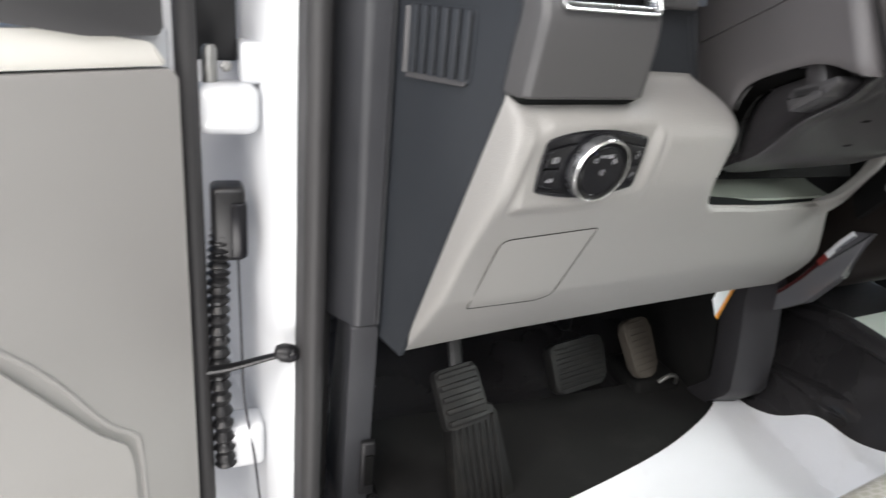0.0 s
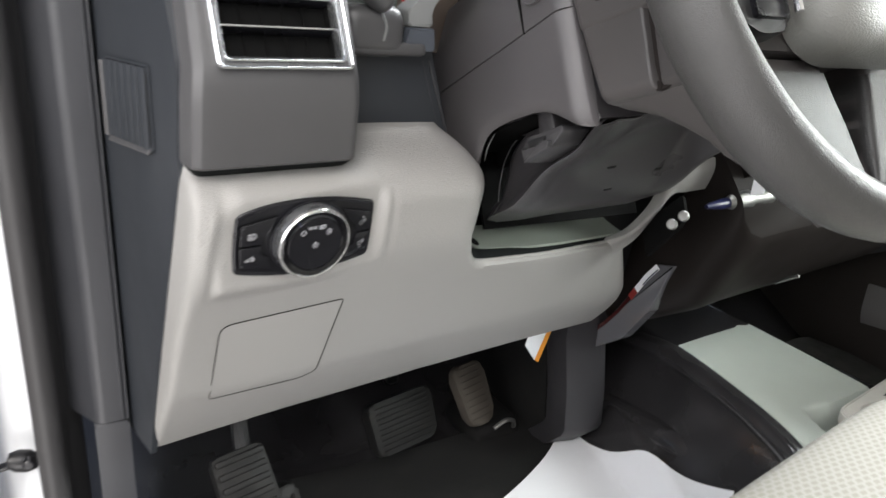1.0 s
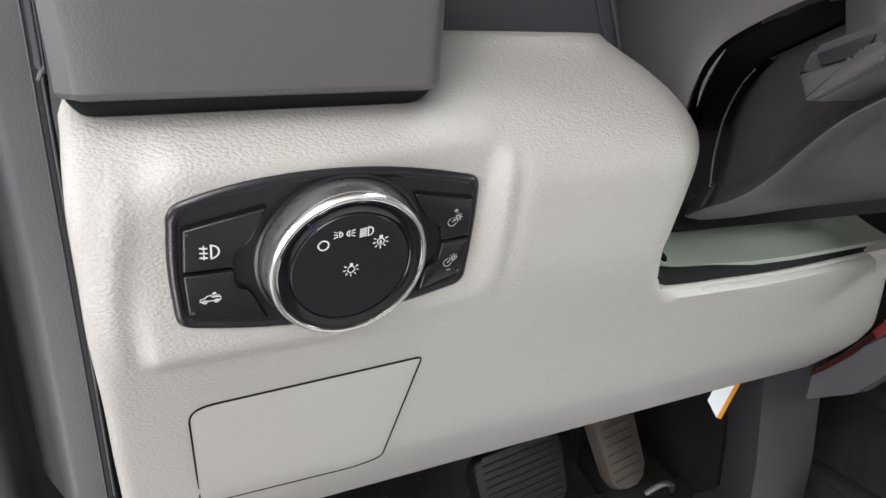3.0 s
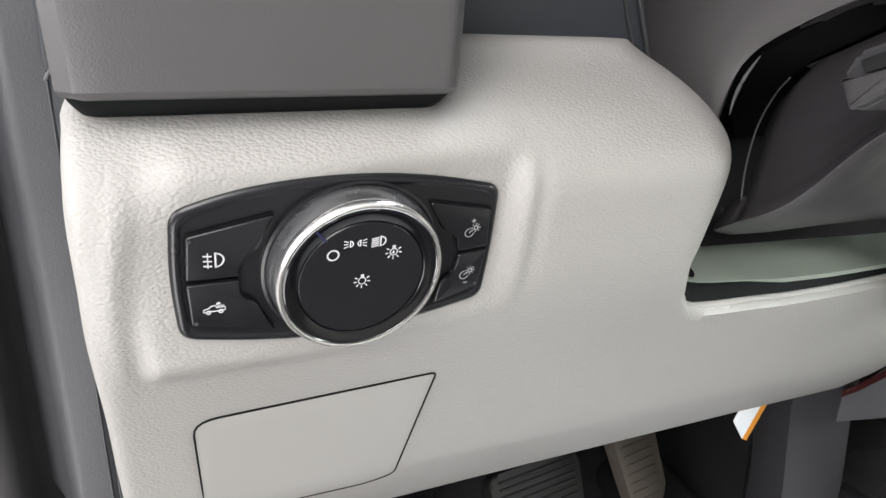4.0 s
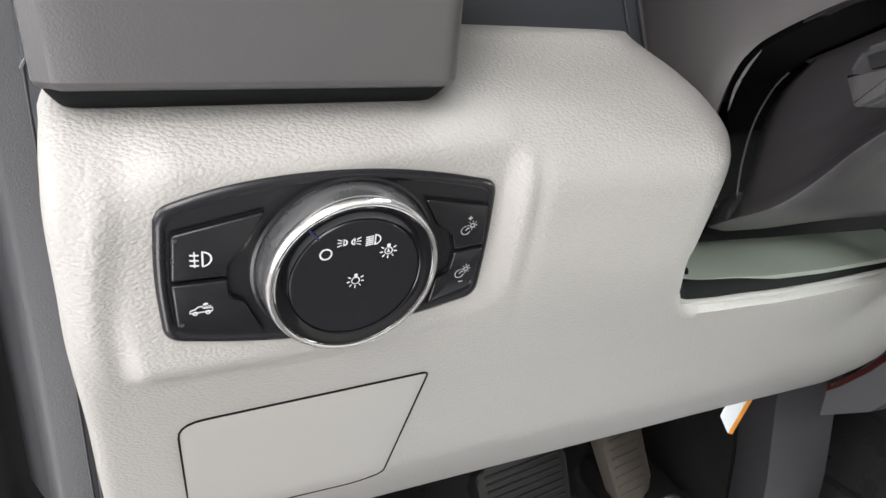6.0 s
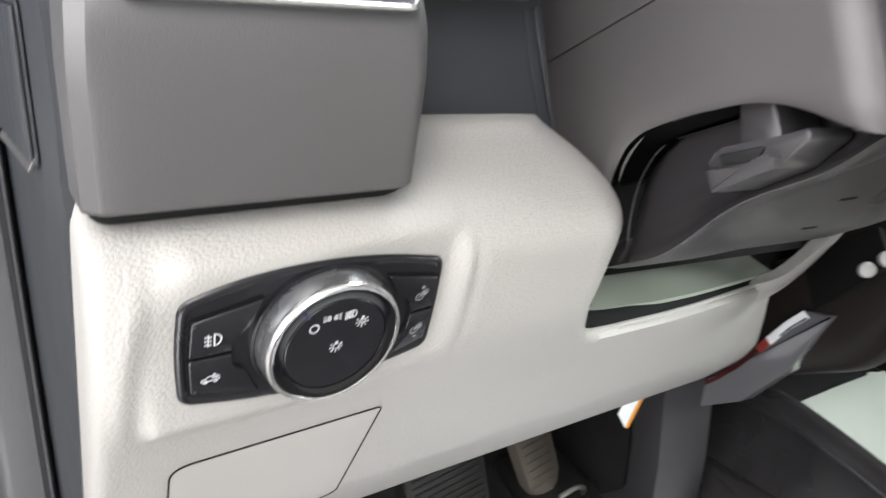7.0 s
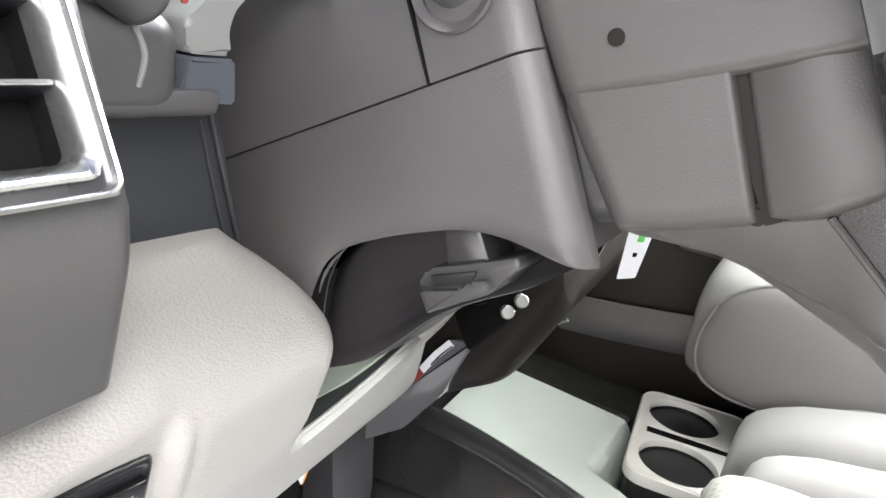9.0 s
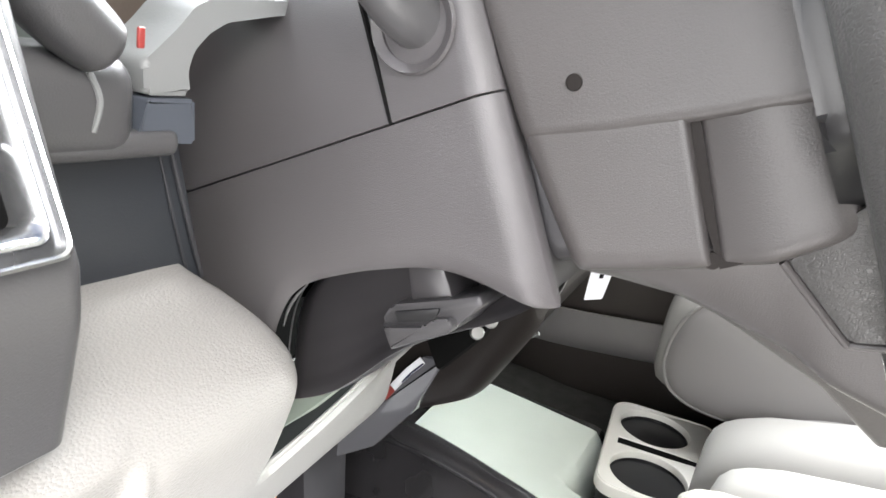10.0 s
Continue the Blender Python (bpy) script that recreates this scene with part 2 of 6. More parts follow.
def bm_lathe(profile, m=None, n=64, cap=True):
    rings = [[(r * math.cos(2 * math.pi * i / n), r * math.sin(2 * math.pi * i / n), z) for i in range(n)] for r, z in profile]
    bm = bm_rings(rings, cap)
    if m is not None:
        bmesh.ops.transform(bm, matrix=m, verts=bm.verts)
    return bm


def smooth_line(pts, n=8):
    pts = [Vector(p) for p in pts]
    out = []
    for i in range(len(pts) - 1):
        a, b, c, d = pts[max(i - 1, 0)], pts[i], pts[i + 1], pts[min(i + 2, len(pts) - 1)]
        for j in range(n):
            t = j / n
            out.append(0.5 * (2 * b + (c - a) * t + (2 * a - 5 * b + 4 * c - d) * t * t + (3 * b - a - 3 * c + d) * t ** 3))
    return out + [pts[-1]]


def bm_tube(pts, r, n=10, smooth=6, flat=1.0):
    line = smooth_line(pts, smooth) if smooth else [Vector(p) for p in pts]
    rings = []
    for i, p in enumerate(line):
        d = (line[min(i + 1, len(line) - 1)] - line[max(i - 1, 0)]).normalized()
        side = d.cross(Vector((0, 0, 1)) if abs(d.z) < 0.9 else Vector((1, 0, 0))).normalized()
        up = side.cross(d)
        rad = r(i / (len(line) - 1)) if callable(r) else r
        rings.append([p + (side * math.cos(2 * math.pi * k / n) + up * math.sin(2 * math.pi * k / n) * flat) * rad for k in range(n)])
    return bm_rings(rings)


def sm(t):
    t = min(max(t, 0.0), 1.0)
    return t * t * (3 - 2 * t)


def facing(o, n, hint=(0, 0, 1)):
    """The pose at o whose local z points along n."""
    n = Vector(n).normalized()
    x = Vector(hint).cross(n).normalized()
    return frame_of(o, x, n.cross(x))


def frame_of(o, x, y):
    """The pose whose local x, y run along x, y; z is their cross product."""
    x = Vector(x).normalized()
    y = Vector(y)
    y = (y - x * x.dot(y)).normalized()
    z = x.cross(y)
    return Matrix(((x[0], y[0], z[0], o[0]), (x[1], y[1], z[1], o[1]), (x[2], y[2], z[2], o[2]), (0, 0, 0, 1)))


def plan(pts, z0, z1):
    """An upright prism over a polygon of the plan."""
    return bm_prism(pts, z1 - z0, Matrix.Translation((0, 0, z0)))


XZ = lambda y: frame_of((0, y, 0), (1, 0, 0), (0, 0, 1))      # local z points to -y
YZ = lambda x: frame_of((x, 0, 0), (0, 1, 0), (0, 0, 1))      # local z points to +x


# ---- the cab's shell ----
def floor_z(x, y):
    z = 0.045 + 0.55 * max(0, y - 0.97) ** 1.0
    # transmission hump
    h = 0.15 + 0.108 * sm((y - 0.33 - 0.115 * sm((x - 1.13) / 0.06)) / 0.07)
    left = 1.155 + 0.19 * (y - 0.74)                   # left brow of the hump
    if x < 1.25:
        t = (x - left + 0.135) / 0.135
    else:
        t = (1.56 - x) / (1.56 - 1.39)
    t = min(max(t, 0), 1)
    z2 = z + (h - 0.045) * (0.45 * t + 0.55 * (3 * t * t - 2 * t ** 3))
    if x < 1.25:
        w = x - left
        z2 += 0.030 * math.exp(-((w + 0.100 - 0.01 * math.sin(9 * y)) / 0.018) ** 2) - 0.010 * math.exp(-((w + 0.055) / 0.02) ** 2)
        z2 += 0.008 * math.sin(24 * y + 30 * w) * math.exp(-((w + 0.07) / 0.035) ** 2)
    return z2


def shell():
    g = part("ground", bm_box((60, 60, 0.1), (0, 0, -0.80)), CONCRETE)
    tagged(g, "pale grey concrete ground outside the truck", "ground", kind="structure")

    fl = part("floor", bm_grid(lambda a, b: (0.2 + 1.75 * a, -1.0 + 2.3 * b, floor_z(0.2 + 1.75 * a, -1.0 + 2.3 * b)), 300, 180, 0.02, (0, 0, -1)), VINYL)
    tagged(fl, "black vinyl cab floor with a moulded transmission hump", "floor", kind="structure")
    r = part("ceiling", bm_grid(lambda a, b: (0.25 + 1.65 * a, -1.1 + 1.55 * b, 1.30 + 0.05 * math.sin(math.pi * a)), 20, 8, 0.04, (0, 0, 1)), HEADLINER)
    tagged(r, "pale grey fabric headliner of the cab roof", "ceiling", kind="structure")
    w = part("wall_rear", bm_box((1.7, 0.05, 0.85), (1.07, -1.12, 0.40), 0.01), HEADLINER)
    tagged(w, "grey lower rear wall of the cab", "wall", kind="structure")
    f = part("wall_front", bm_box((1.7, 0.04, 0.95), (1.07, 1.28, 0.48), 0.01), CARPET)
    tagged(f, "dark insulated bulkhead behind the footwells", "wall", kind="structure")
    s = part("wall_side", bm_box((0.06, 0.95, 0.45), (0.17, -0.75, 0.2), 0.01), WHITE_PAINT)
    tagged(s, "white painted cab side behind the door opening", "wall", kind="structure")


def sill_and_pillar():
    # white jamb of the door opening, curving forward to the hinges
    pts = [(0.172, 0.790), (0.160, 0.795), (0.149, 0.805), (0.137, 0.835), (0.126, 0.88), (0.110, 0.95), (0.06, 1.02), (0.0, 1.05),
           (0.0, 1.10), (0.10, 1.10), (0.20, 1.0), (0.21, 0.83), (0.185, 0.82)]
    j = part("pillar_jamb", plan(pts, -0.25, 1.15), WHITE_PAINT, angle=50)
    tagged(j, "white painted front door jamb", "door jamb", kind="structure")
    s = part("door_seal", plan(round_poly([(0.1735, 0.80), (0.1735, 0.736), (0.184, 0.724), (0.199, 0.732), (0.205, 0.765), (0.222, 0.80), (0.214, 0.82), (0.180, 0.82)], 0.008, 6), -0.2, 1.1), RUBBER, angle=50)
    tagged(s, "black rubber door seal on the pillar", "door seal", kind="structure")
    tr = part("pillar_trim", plan(round_poly([(0.2085, 0.775), (0.213, 0.764), (0.2335, 0.7270), (0.240, 0.7225), (0.2630, 0.7235), (0.2675, 0.7275), (0.270, 0.81), (0.270, 0.83), (0.216, 0.83)], 0.004), 0.3565, 1.1), SEAL)
    tagged(tr, "dark grey plastic pillar trim beside the dashboard", "pillar trim", kind="structure")
    for x, y, r in ((0.2660, 0.7240, 0.0010), (0.2610, 0.7228, 0.0007)):
        g = part("pillar_bead", bm_tube([(x, y, z) for z in (0.357, 0.6, 0.85, 1.1)], r, 8, 2), SEAL)
        tagged(g, "thin raised bead along the pillar trim", "trim bead", kind="structure")
    k = thing("kick_panel", (0.25, 0.75, 0.0), "dark grey plastic kick panel below the dashboard", "kick panel")
    part("cover", bm_prism(round_poly([(0.7255, 0.3545), (0.80, 0.3545), (0.86, 0.0), (0.738, 0.0)], 0.004), 0.035, frame_of((0.232, 0.0, 0.0), (0, 1, 0), (0, 0, 1)), 0.004), SEAL, k)
    cl = part("clip", bm_box((0.02, 0.012, 0.09), (0.262, 0.725, 0.13), 0.004), BLACK, k, "black plastic clip")
    part("clip_slot", bm_box((0.012, 0.004, 0.05), (0.264, 0.718, 0.13), 0.001), GAP, cl)
    sc = part("scuff_plate", bm_box((0.11, 1.6, 0.03), (0.21, -0.05, 0.04), 0.01), CHARCOAL)
    tagged(sc, "dark grey plastic scuff plate on the door sill", "scuff plate", kind="structure")


def open_door():
    """The driver's door, swung open about its hinge."""
    d = thing("cab_door", (0.045, 0.80, -0.1), "open white truck door with a taupe inner panel", "truck door")
    a = Vector((-0.15, -0.08, 0)).normalized()            # along the door, away from the hinge
    m = frame_of((0.040, 0.802, 0.0), a, (0, 0, 1))       # local z points into the room's side
    flip = -1 if m.col[2].to_3d().dot(Vector((0, -1, 0))) < 0 else 1
    z = lambda v: v * flip
    part("door_shell", bm_box((0.95, 0.80, 0.09), (0.475 - 0.002, 0.30, z(-0.055)), 0.006, 3, m), WHITE_PAINT, d)
    part("edge_seal", bm_tube([m @ Vector((-0.020, y, z(-0.012))) for y in (-0.08, 0.2, 0.45, 0.86)], 0.0125, 12), RUBBER, d)
    part("inner_panel", bm_prism(round_poly([(0.008, -0.08), (0.93, -0.08), (0.93, 0.659), (0.006, 0.659)], 0.01), z(0.018), m, 0.004), TAUPE_FLAT, d)
    part("upper_ledge", bm_prism(round_poly([(0.012, 0.662), (0.93, 0.662), (0.93, 0.70), (0.12, 0.70), (0.03, 0.687)], 0.006), z(0.010), m, 0.004), IVORY, d, "pale upper ledge")
    part("window_trim", bm_prism(round_poly([(0.022, 0.694), (0.10, 0.694), (0.20, 0.71), (0.93, 0.72), (0.93, 0.86), (0.022, 0.86)], 0.008), z(0.022), m, 0.004), CHARCOAL, d, "dark grey window surround")
    groove = [(0.40, 0.52), (0.212, 0.384), (0.120, 0.255), (0.090, 0.225), (0.082, 0.19), (0.080, 0.0)]
    part("groove", bm_tube([m @ Vector((x, y, z(0.0175))) for x, y in groove], 0.0035, 8), TAUPE, d)
    part("pocket_panel", bm_prism(round_poly([(0.40, 0.50), (0.222, 0.372), (0.130, 0.245), (0.10, 0.218), (0.095, 0.19), (0.093, -0.04), (0.6, -0.04)], 0.012), z(0.026), m, 0.006), TAUPE_FLAT, d)
    # hinge, wiring boot and check strap between door and jamb
    h = thing("door_hinge", (0.1, 0.85, 0.56), "white painted upper door hinge", "hinge")
    part("leaf", bm_box((0.075, 0.05, 0.062), (0.097, 0.845, 0.607), 0.016, 4), WHITE_PAINT, h)
    part("body_leaf", bm_box((0.03, 0.06, 0.05), (0.128, 0.87, 0.66), 0.006), WHITE_PAINT, h)
    part("pin", bm_lathe([(0.008, -0.05), (0.009, -0.045), (0.009, 0.045), (0.006, 0.05)], Matrix.Translation((0.078, 0.842, 0.63)), 20), STEEL, h)
    part("bolt", bm_lathe([(0.007, 0), (0.007, 0.004), (0.004, 0.006)], frame_of((0.095, 0.815, 0.66), (1, 0, 0), (0, 0, 1)), 6), STEEL, h)
    lh = thing("door_hinge", (0.1, 0.85, 0.08), "white painted lower door hinge", "hinge")
    part("leaf", bm_box((0.06, 0.05, 0.075), (0.105, 0.845, 0.12), 0.01, 3), WHITE_PAINT, lh)
    b = thing("wiring_boot", (0.085, 0.84, 0.3), "black corrugated rubber wiring boot between door and body", "cable boot")
    line = [(0.100, 0.86, 0.475), (0.083, 0.835, 0.44), (0.078, 0.825, 0.36), (0.076, 0.822, 0.24), (0.08, 0.82, 0.10)]
    pts = smooth_line(line, 26)
    part("boot", bm_tube(pts, lambda t: 0.0125 + 0.003 * math.sin(t * 190), 14, 0), BLACK, b)
    part("plug", bm_box((0.042, 0.04, 0.10), (0.094, 0.842, 0.462), 0.008, 3), BLACK, b)
    part("plug_rib", bm_box((0.02, 0.048, 0.075), (0.106, 0.842, 0.455), 0.004, 2), BLACK_SATIN, b)
    c = thing("check_strap", (0.14, 0.78, 0.29), "black door check strap with a ball end", "check strap")
    part("strap", bm_tube([(0.062, 0.80, 0.268), (0.09, 0.79, 0.276), (0.135, 0.778, 0.292), (0.15, 0.772, 0.297)], lambda t: 0.010 - 0.004 * t, 10, flat=0.5), BLACK, c)
    part("ball_end", bm_lathe([(0.0, -0.016), (0.008, -0.015), (0.0125, -0.006), (0.0125, 0.006), (0.008, 0.015), (0.0, 0.016)], frame_of((0.158, 0.768, 0.302), (0, 1, 0), (0.3, 0, 1)), 18, False), BLACK, c)
    part("bolt", bm_lathe([(0.006, 0), (0.006, 0.01), (0.004, 0.012)], frame_of((0.164, 0.762, 0.305), (1, 0, 0), (0, 0, 1)), 12), BLACK_SATIN, c)
    sail = part("sail_trim", bm_box((0.055, 0.02, 0.30), (0.086, 0.90, 0.805), 0.004), BLACK)
    tagged(sail, "black plastic trim above the door hinge", "door trim")
    w = thing("wire", (0.118, 0.84, 0.0), "thin grey wire along the door jamb", "wire")
    part("cable", bm_tube([(0.105, 0.84, 0.42), (0.106, 0.83, 0.3), (0.108, 0.825, 0.2), (0.12, 0.82, 0.1), (0.128, 0.815, 0.0)], 0.002, 6), SEAL, w)


shell()
sill_and_pillar()
open_door()


# ---- the lower dash panel ----
PROFILE_Z = [0.335, 0.343, 0.40, 0.443, 0.50, 0.54, 0.57, 0.60, 0.62, 0.65, 0.66, 0.673, 0.685, 0.695, 0.703]
PROFILE_Y = [0.697, 0.690, 0.640, 0.606, 0.575, 0.552, 0.532, 0.514, 0.507, 0.499, 0.500, 0.508, 0.524, 0.545, 0.564]
SWITCH = frame_of((0.40, 0.506, 0.626), (1, 0.155, 0), (0, -0.22, 1))     # local z points to the driver


def soft_profile(z):
    s = 0.0
    for k in (-2, -1, 0, 1, 2):
        s += float(np.interp(z + 0.004 * k, PROFILE_Z, PROFILE_Y))
    return s / 5


def panel_y(x, z):
    d = x - 0.40
    y = soft_profile(z) + 0.10 * d + 0.30 * min(max(d - 0.15, 0), 0.32) ** 2 * min(max((z - 0.42) / 0.14, 0), 1)
    # the shallow pressing round the light switch
    left = 0.321 + 0.010 * sm((z - 0.60) / 0.08)
    right = 0.474
    top, low = 0.678, 0.572 + 0.012 * sm((x - 0.40) / 0.08)
    q = sm((x - left) / (0.010 + 0.008 * sm((z - 0.60) / 0.06))) * sm((right - x) / 0.010) * sm((z - low) / 0.016) * sm((top - z) / 0.018)
    y += 0.0014 * math.exp(-((x - 0.4795 - 0.04 * (0.64 - z)) / 0.0028) ** 2) * sm((z - 0.57) / 0.03) * sm((0.668 - z) / 0.02)
    y -= 0.0023 * math.exp(-((x - left + 0.003) / 0.0046) ** 2) * sm((z - 0.565) / 0.03) * sm((0.672 - z) / 0.03)
    return y * (1 - q) + (0.506 + 0.155 * (x - 0.40) - 0.22 * (z - 0.626) + 0.0028) * q


def at(x, z, off=0.0):
    """A place on the dash panel, off metres in front of it."""
    return Vector((x, panel_y(x, z) - off, z - off * 0.35))


SEAM = lambda z: (0.3072 - 0.0242 * (0.685 - z) / 0.345, 0.522 + 0.157 * (0.685 - z) / 0.345)     # x, y of the straight joint with the end cap
LEFT = ([0.30, 0.50, 0.56, 0.62, 0.66, 0.69, 0.703], [SEAM(z)[0] + d for z, d in ((0.30, 0.0015), (0.50, 0.003), (0.56, 0.0045), (0.62, 0.0050), (0.66, 0.004), (0.69, 0.0015), (0.69, 0.0014))])
RIGHT = ([0.34, 0.5615, 0.565, 0.574, 0.60, 0.62, 0.655, 0.664, 0.673, 0.682, 0.690, 0.703], [0.6012, 0.6012, 0.5975, 0.5915, 0.5862, 0.5855, 0.586, 0.585, 0.5815, 0.576, 0.570, 0.557])


def bottom_z(x):
    return float(np.interp(x, [0.28, 0.43, 0.62, 0.80, 0.95], [0.335, 0.349, 0.357, 0.361, 0.357]))


def cut_z(x):
    return float(np.interp(x, [0.59, 0.602, 0.612, 0.634, 0.66, 0.69, 0.75, 0.79, 0.87, 0.90], [0.5635, 0.5615, 0.5575, 0.5545, 0.552, 0.548, 0.5428, 0.5402, 0.534, 0.533]))


CORNER = [(0.5915, 0.574), (0.5940, 0.569), (0.5975, 0.565), (0.6015, 0.5617), (0.6065, 0.5593), (0.612, 0.5575)]
CUT = np.array([(float(np.interp(z, *RIGHT)), z) for z in np.arange(0.703, 0.5755, -0.002)] + CORNER + [(x, cut_z(x)) for x in np.arange(0.616, 0.91, 0.004)])


def cut_round(z):
    return 0.0075 + 0.0155 * sm((z - 0.562) / 0.04)


def cut_drop(x, z):
    """How far the panel turns back towards the rim of its cut-out."""
    a, b = CUT[:-1], CUT[1:]
    ab, p = b - a, np.array((x, z))
    k = np.clip(((p - a) * ab).sum(1) / (ab * ab).sum(1), 0, 1)
    d = float(np.sqrt((((a + ab * k[:, None]) - p) ** 2).sum(1).min()))
    r = cut_round(z)
    return r - math.sqrt(max(r * r - (r - d) ** 2, 0)) if d < r else 0.0


def knee_panel():
    t = thing("dash_panel", (0.60, 0.70, 0.35), "taupe grained plastic lower dash panel round the steering column", "dash panel")
    bm = bmesh.new()
    # main field, from the left edge to the cut-out
    zs = [i / 110 for i in range(111)]
    cols = [-3, -2, -1] + [i for i in range(121)]
    grid = []
    for c in cols:
        row = []
        for k in zs:
            a = min(max(c, 0) / 120, 1)
            zz = 0.34 + (0.703 - 0.34) * k
            x0, x1 = float(np.interp(zz, *LEFT)), float(np.interp(zz, *RIGHT))
            x = x0 + (x1 - x0) * a
            zb = bottom_z(x)
            z = zb + (0.703 - zb) * k
            x0, x1 = float(np.interp(z, *LEFT)), float(np.interp(z, *RIGHT))
            x = x0 + (x1 - x0) * a
            y = panel_y(x, z)
            r = 0.009                                   # rounded left edge
            d = x - x0
            if d < r:
                y += r - math.sqrt(max(r * r - (r - d) ** 2, 0))
            if x > 0.54 and z > 0.54:                   # rounded rim of the cut-out
                y += cut_drop(x, z)
            r3, d3 = 0.006, z - zb                      # rounded lower edge
            if d3 < r3:
                y += 0.8 * (r3 - math.sqrt(max(r3 * r3 - (r3 - d3) ** 2, 0)))
            if c < 0:                                   # flank, back to the end cap
                sx, sy = SEAM(min(z, 0.688))
                sy = max(sy, y + 0.003)
                x, y = x + (sx - x) * (-c / 3), y + (sy - y) * (-c / 3)
            row.append(bm.verts.new((x, y, z)))
        grid.append(row)
    for a, b in zip(grid, grid[1:]):
        for i in range(len(zs) - 1):
            bm.faces.new((a[i], b[i], b[i + 1], a[i + 1]))
    # right and lower returns
    for edge, off in ((grid[-1], (-0.006, 0.03, -0.014)), ([r[0] for r in grid], (0, 0.03, 0.004)), ([r[-1] for r in grid], (0, 0.035, 0.001))):
        far = [bm.verts.new(v.co + Vector(off)) for v in edge]
        for i in range(len(edge) - 1):
            bm.faces.new((edge[i], edge[i + 1], far[i + 1], far[i]))
    part("main_field", bm, TAUPE, t, angle=60)

    # the strip below the column
    bm = bmesh.new()
    g = []
    for i in range(61):
        row = []
        for j in range(41):
            k = j / 40
            z = 0.357 + k * 0.2
            x1 = float(np.interp(z, [0.35, 0.40, 0.45, 0.50, 0.53, 0.56], [0.948, 0.948, 0.938, 0.914, 0.898, 0.882]))
            x = 0.6005 + (x1 - 0.6005) * i / 60
            zb, zt = bottom_z(x), cut_z(x)
            z = zb + (zt - zb) * k
            y = panel_y(x, z)
            if zt - z < 0.03:
                y += cut_drop(x, z)
            r, d = 0.006, z - zb
            if d < r:
                y += 0.8 * (r - math.sqrt(max(r * r - (r - d) ** 2, 0)))
            r, d = 0.02, x1 - x
            if d < r:
                y += r - math.sqrt(max(r * r - (r - d) ** 2, 0))
            row.append(bm.verts.new((x, y, z)))
        g.append(row)
    for a, b in zip(g, g[1:]):
        for i in range(40):
            bm.faces.new((a[i], b[i], b[i + 1], a[i + 1]))
    for edge, off in (([r[-1] for r in g], (0, 0.014, -0.002)), ([r[0] for r in g], (0, 0.03, 0.004))):
        far = [bm.verts.new(v.co + Vector(off)) for v in edge]
        for i in range(len(edge) - 1):
            bm.faces.new((edge[i], edge[i + 1], far[i + 1], far[i]))
    part("lower_strip", bm, TAUPE, t, angle=60)

    # the horn that climbs on the column's far side
    inner = smooth_line([(0.840, 0.626, 0.538), (0.872, 0.619, 0.548), (0.898, 0.608, 0.582), (0.910, 0.600, 0.622), (0.935, 0.598, 0.640), (1.03, 0.607, 0.650)], 8)
    outer = smooth_line([(0.862, 0.634, 0.512), (0.890, 0.625, 0.534), (0.908, 0.611, 0.572), (0.922, 0.603, 0.600), (0.95, 0.604, 0.602), (1.04, 0.616, 0.602)], 8)

    def horn(u, v):
        i = min(int(round(u * (len(inner) - 1))), len(inner) - 1)
        p = inner[i].lerp(outer[i], v)
        return p + Vector((0, -0.006 * math.sin(math.pi * v), 0.004 * math.sin(math.pi * v)))
    part("horn", bm_grid(horn, len(inner) - 1, 8, 0.012, (0, 1, 0)), TAUPE, t)

    # lip, liner and tray of the cut-out
    on_rim = lambda x, z: Vector((x, panel_y(x, z) + cut_round(z), z))
    rim = [on_rim(float(np.interp(z, *RIGHT)), z) for z in (0.668, 0.65, 0.63, 0.61, 0.595, 0.583)] + [on_rim(x, z) for x, z in CORNER]
    rim = smooth_line(rim + [on_rim(x, cut_z(x)) for x in (0.634, 0.66, 0.70, 0.75, 0.80, 0.84, 0.866)], 6)
    part("cut_out_lip", bm_tube([p + Vector((-0.0004, 0.0010, -0.0006)) for p in rim], lambda t: 0.0022 * min(1, 8 * t + 0.2), 10, 0), TAUPE_FLAT, t, "rounded lip of the cut-out")

    def liner(u, v):
        p = rim[int(round(u * (len(rim) - 1)))]
        q = rim[min(int(round(u * (len(rim) - 1))) + 1, len(rim) - 1)] - rim[max(int(round(u * (len(rim) - 1))) - 1, 0)]
        inward = Vector((q.z, 0, -q.x)).normalized() * -1
        k = math.sin(0.5 * math.pi * v)
        return p + inward * (0.0005 + (0.0080 if u > 0.5 else 0.0062) * k) + Vector((0, 0.002 + 0.012 * v, 0))
    part("liner", bm_grid(liner, len(rim) - 1, 6, 0.002, (0, 1, 0)), LINER, t, "black liner inside the cut-out", angle=80)

    def tray(u, v):
        x = 0.6045 + 0.275 * u
        end = math.exp(-(u / 0.035) ** 2)
        return (x, 0.006 * end + panel_y(x, 0.55) + 0.0165 + 0.049 * v, cut_z(x) + 0.0086 + 0.006 * v * v + 0.005 * v + 0.009 * end)
    part("tray", bm_grid(tray, 60, 12, 0.003, (0, 0, -1)), TRAY, t, "pale grey-green tray in the cut-out")
    part("tray_hole", bm_lathe([(0.0, 0.0012), (0.0032, 0.0012), (0.0032, 0.0)], Matrix.Translation((0.6125, 0.586, 0.5735)) @ Matrix.Rotation(radians(18), 4, "X") @ Matrix.Scale(2.2, 4, (-0.25, 1, 0.1)), 16, False), GAP, t)

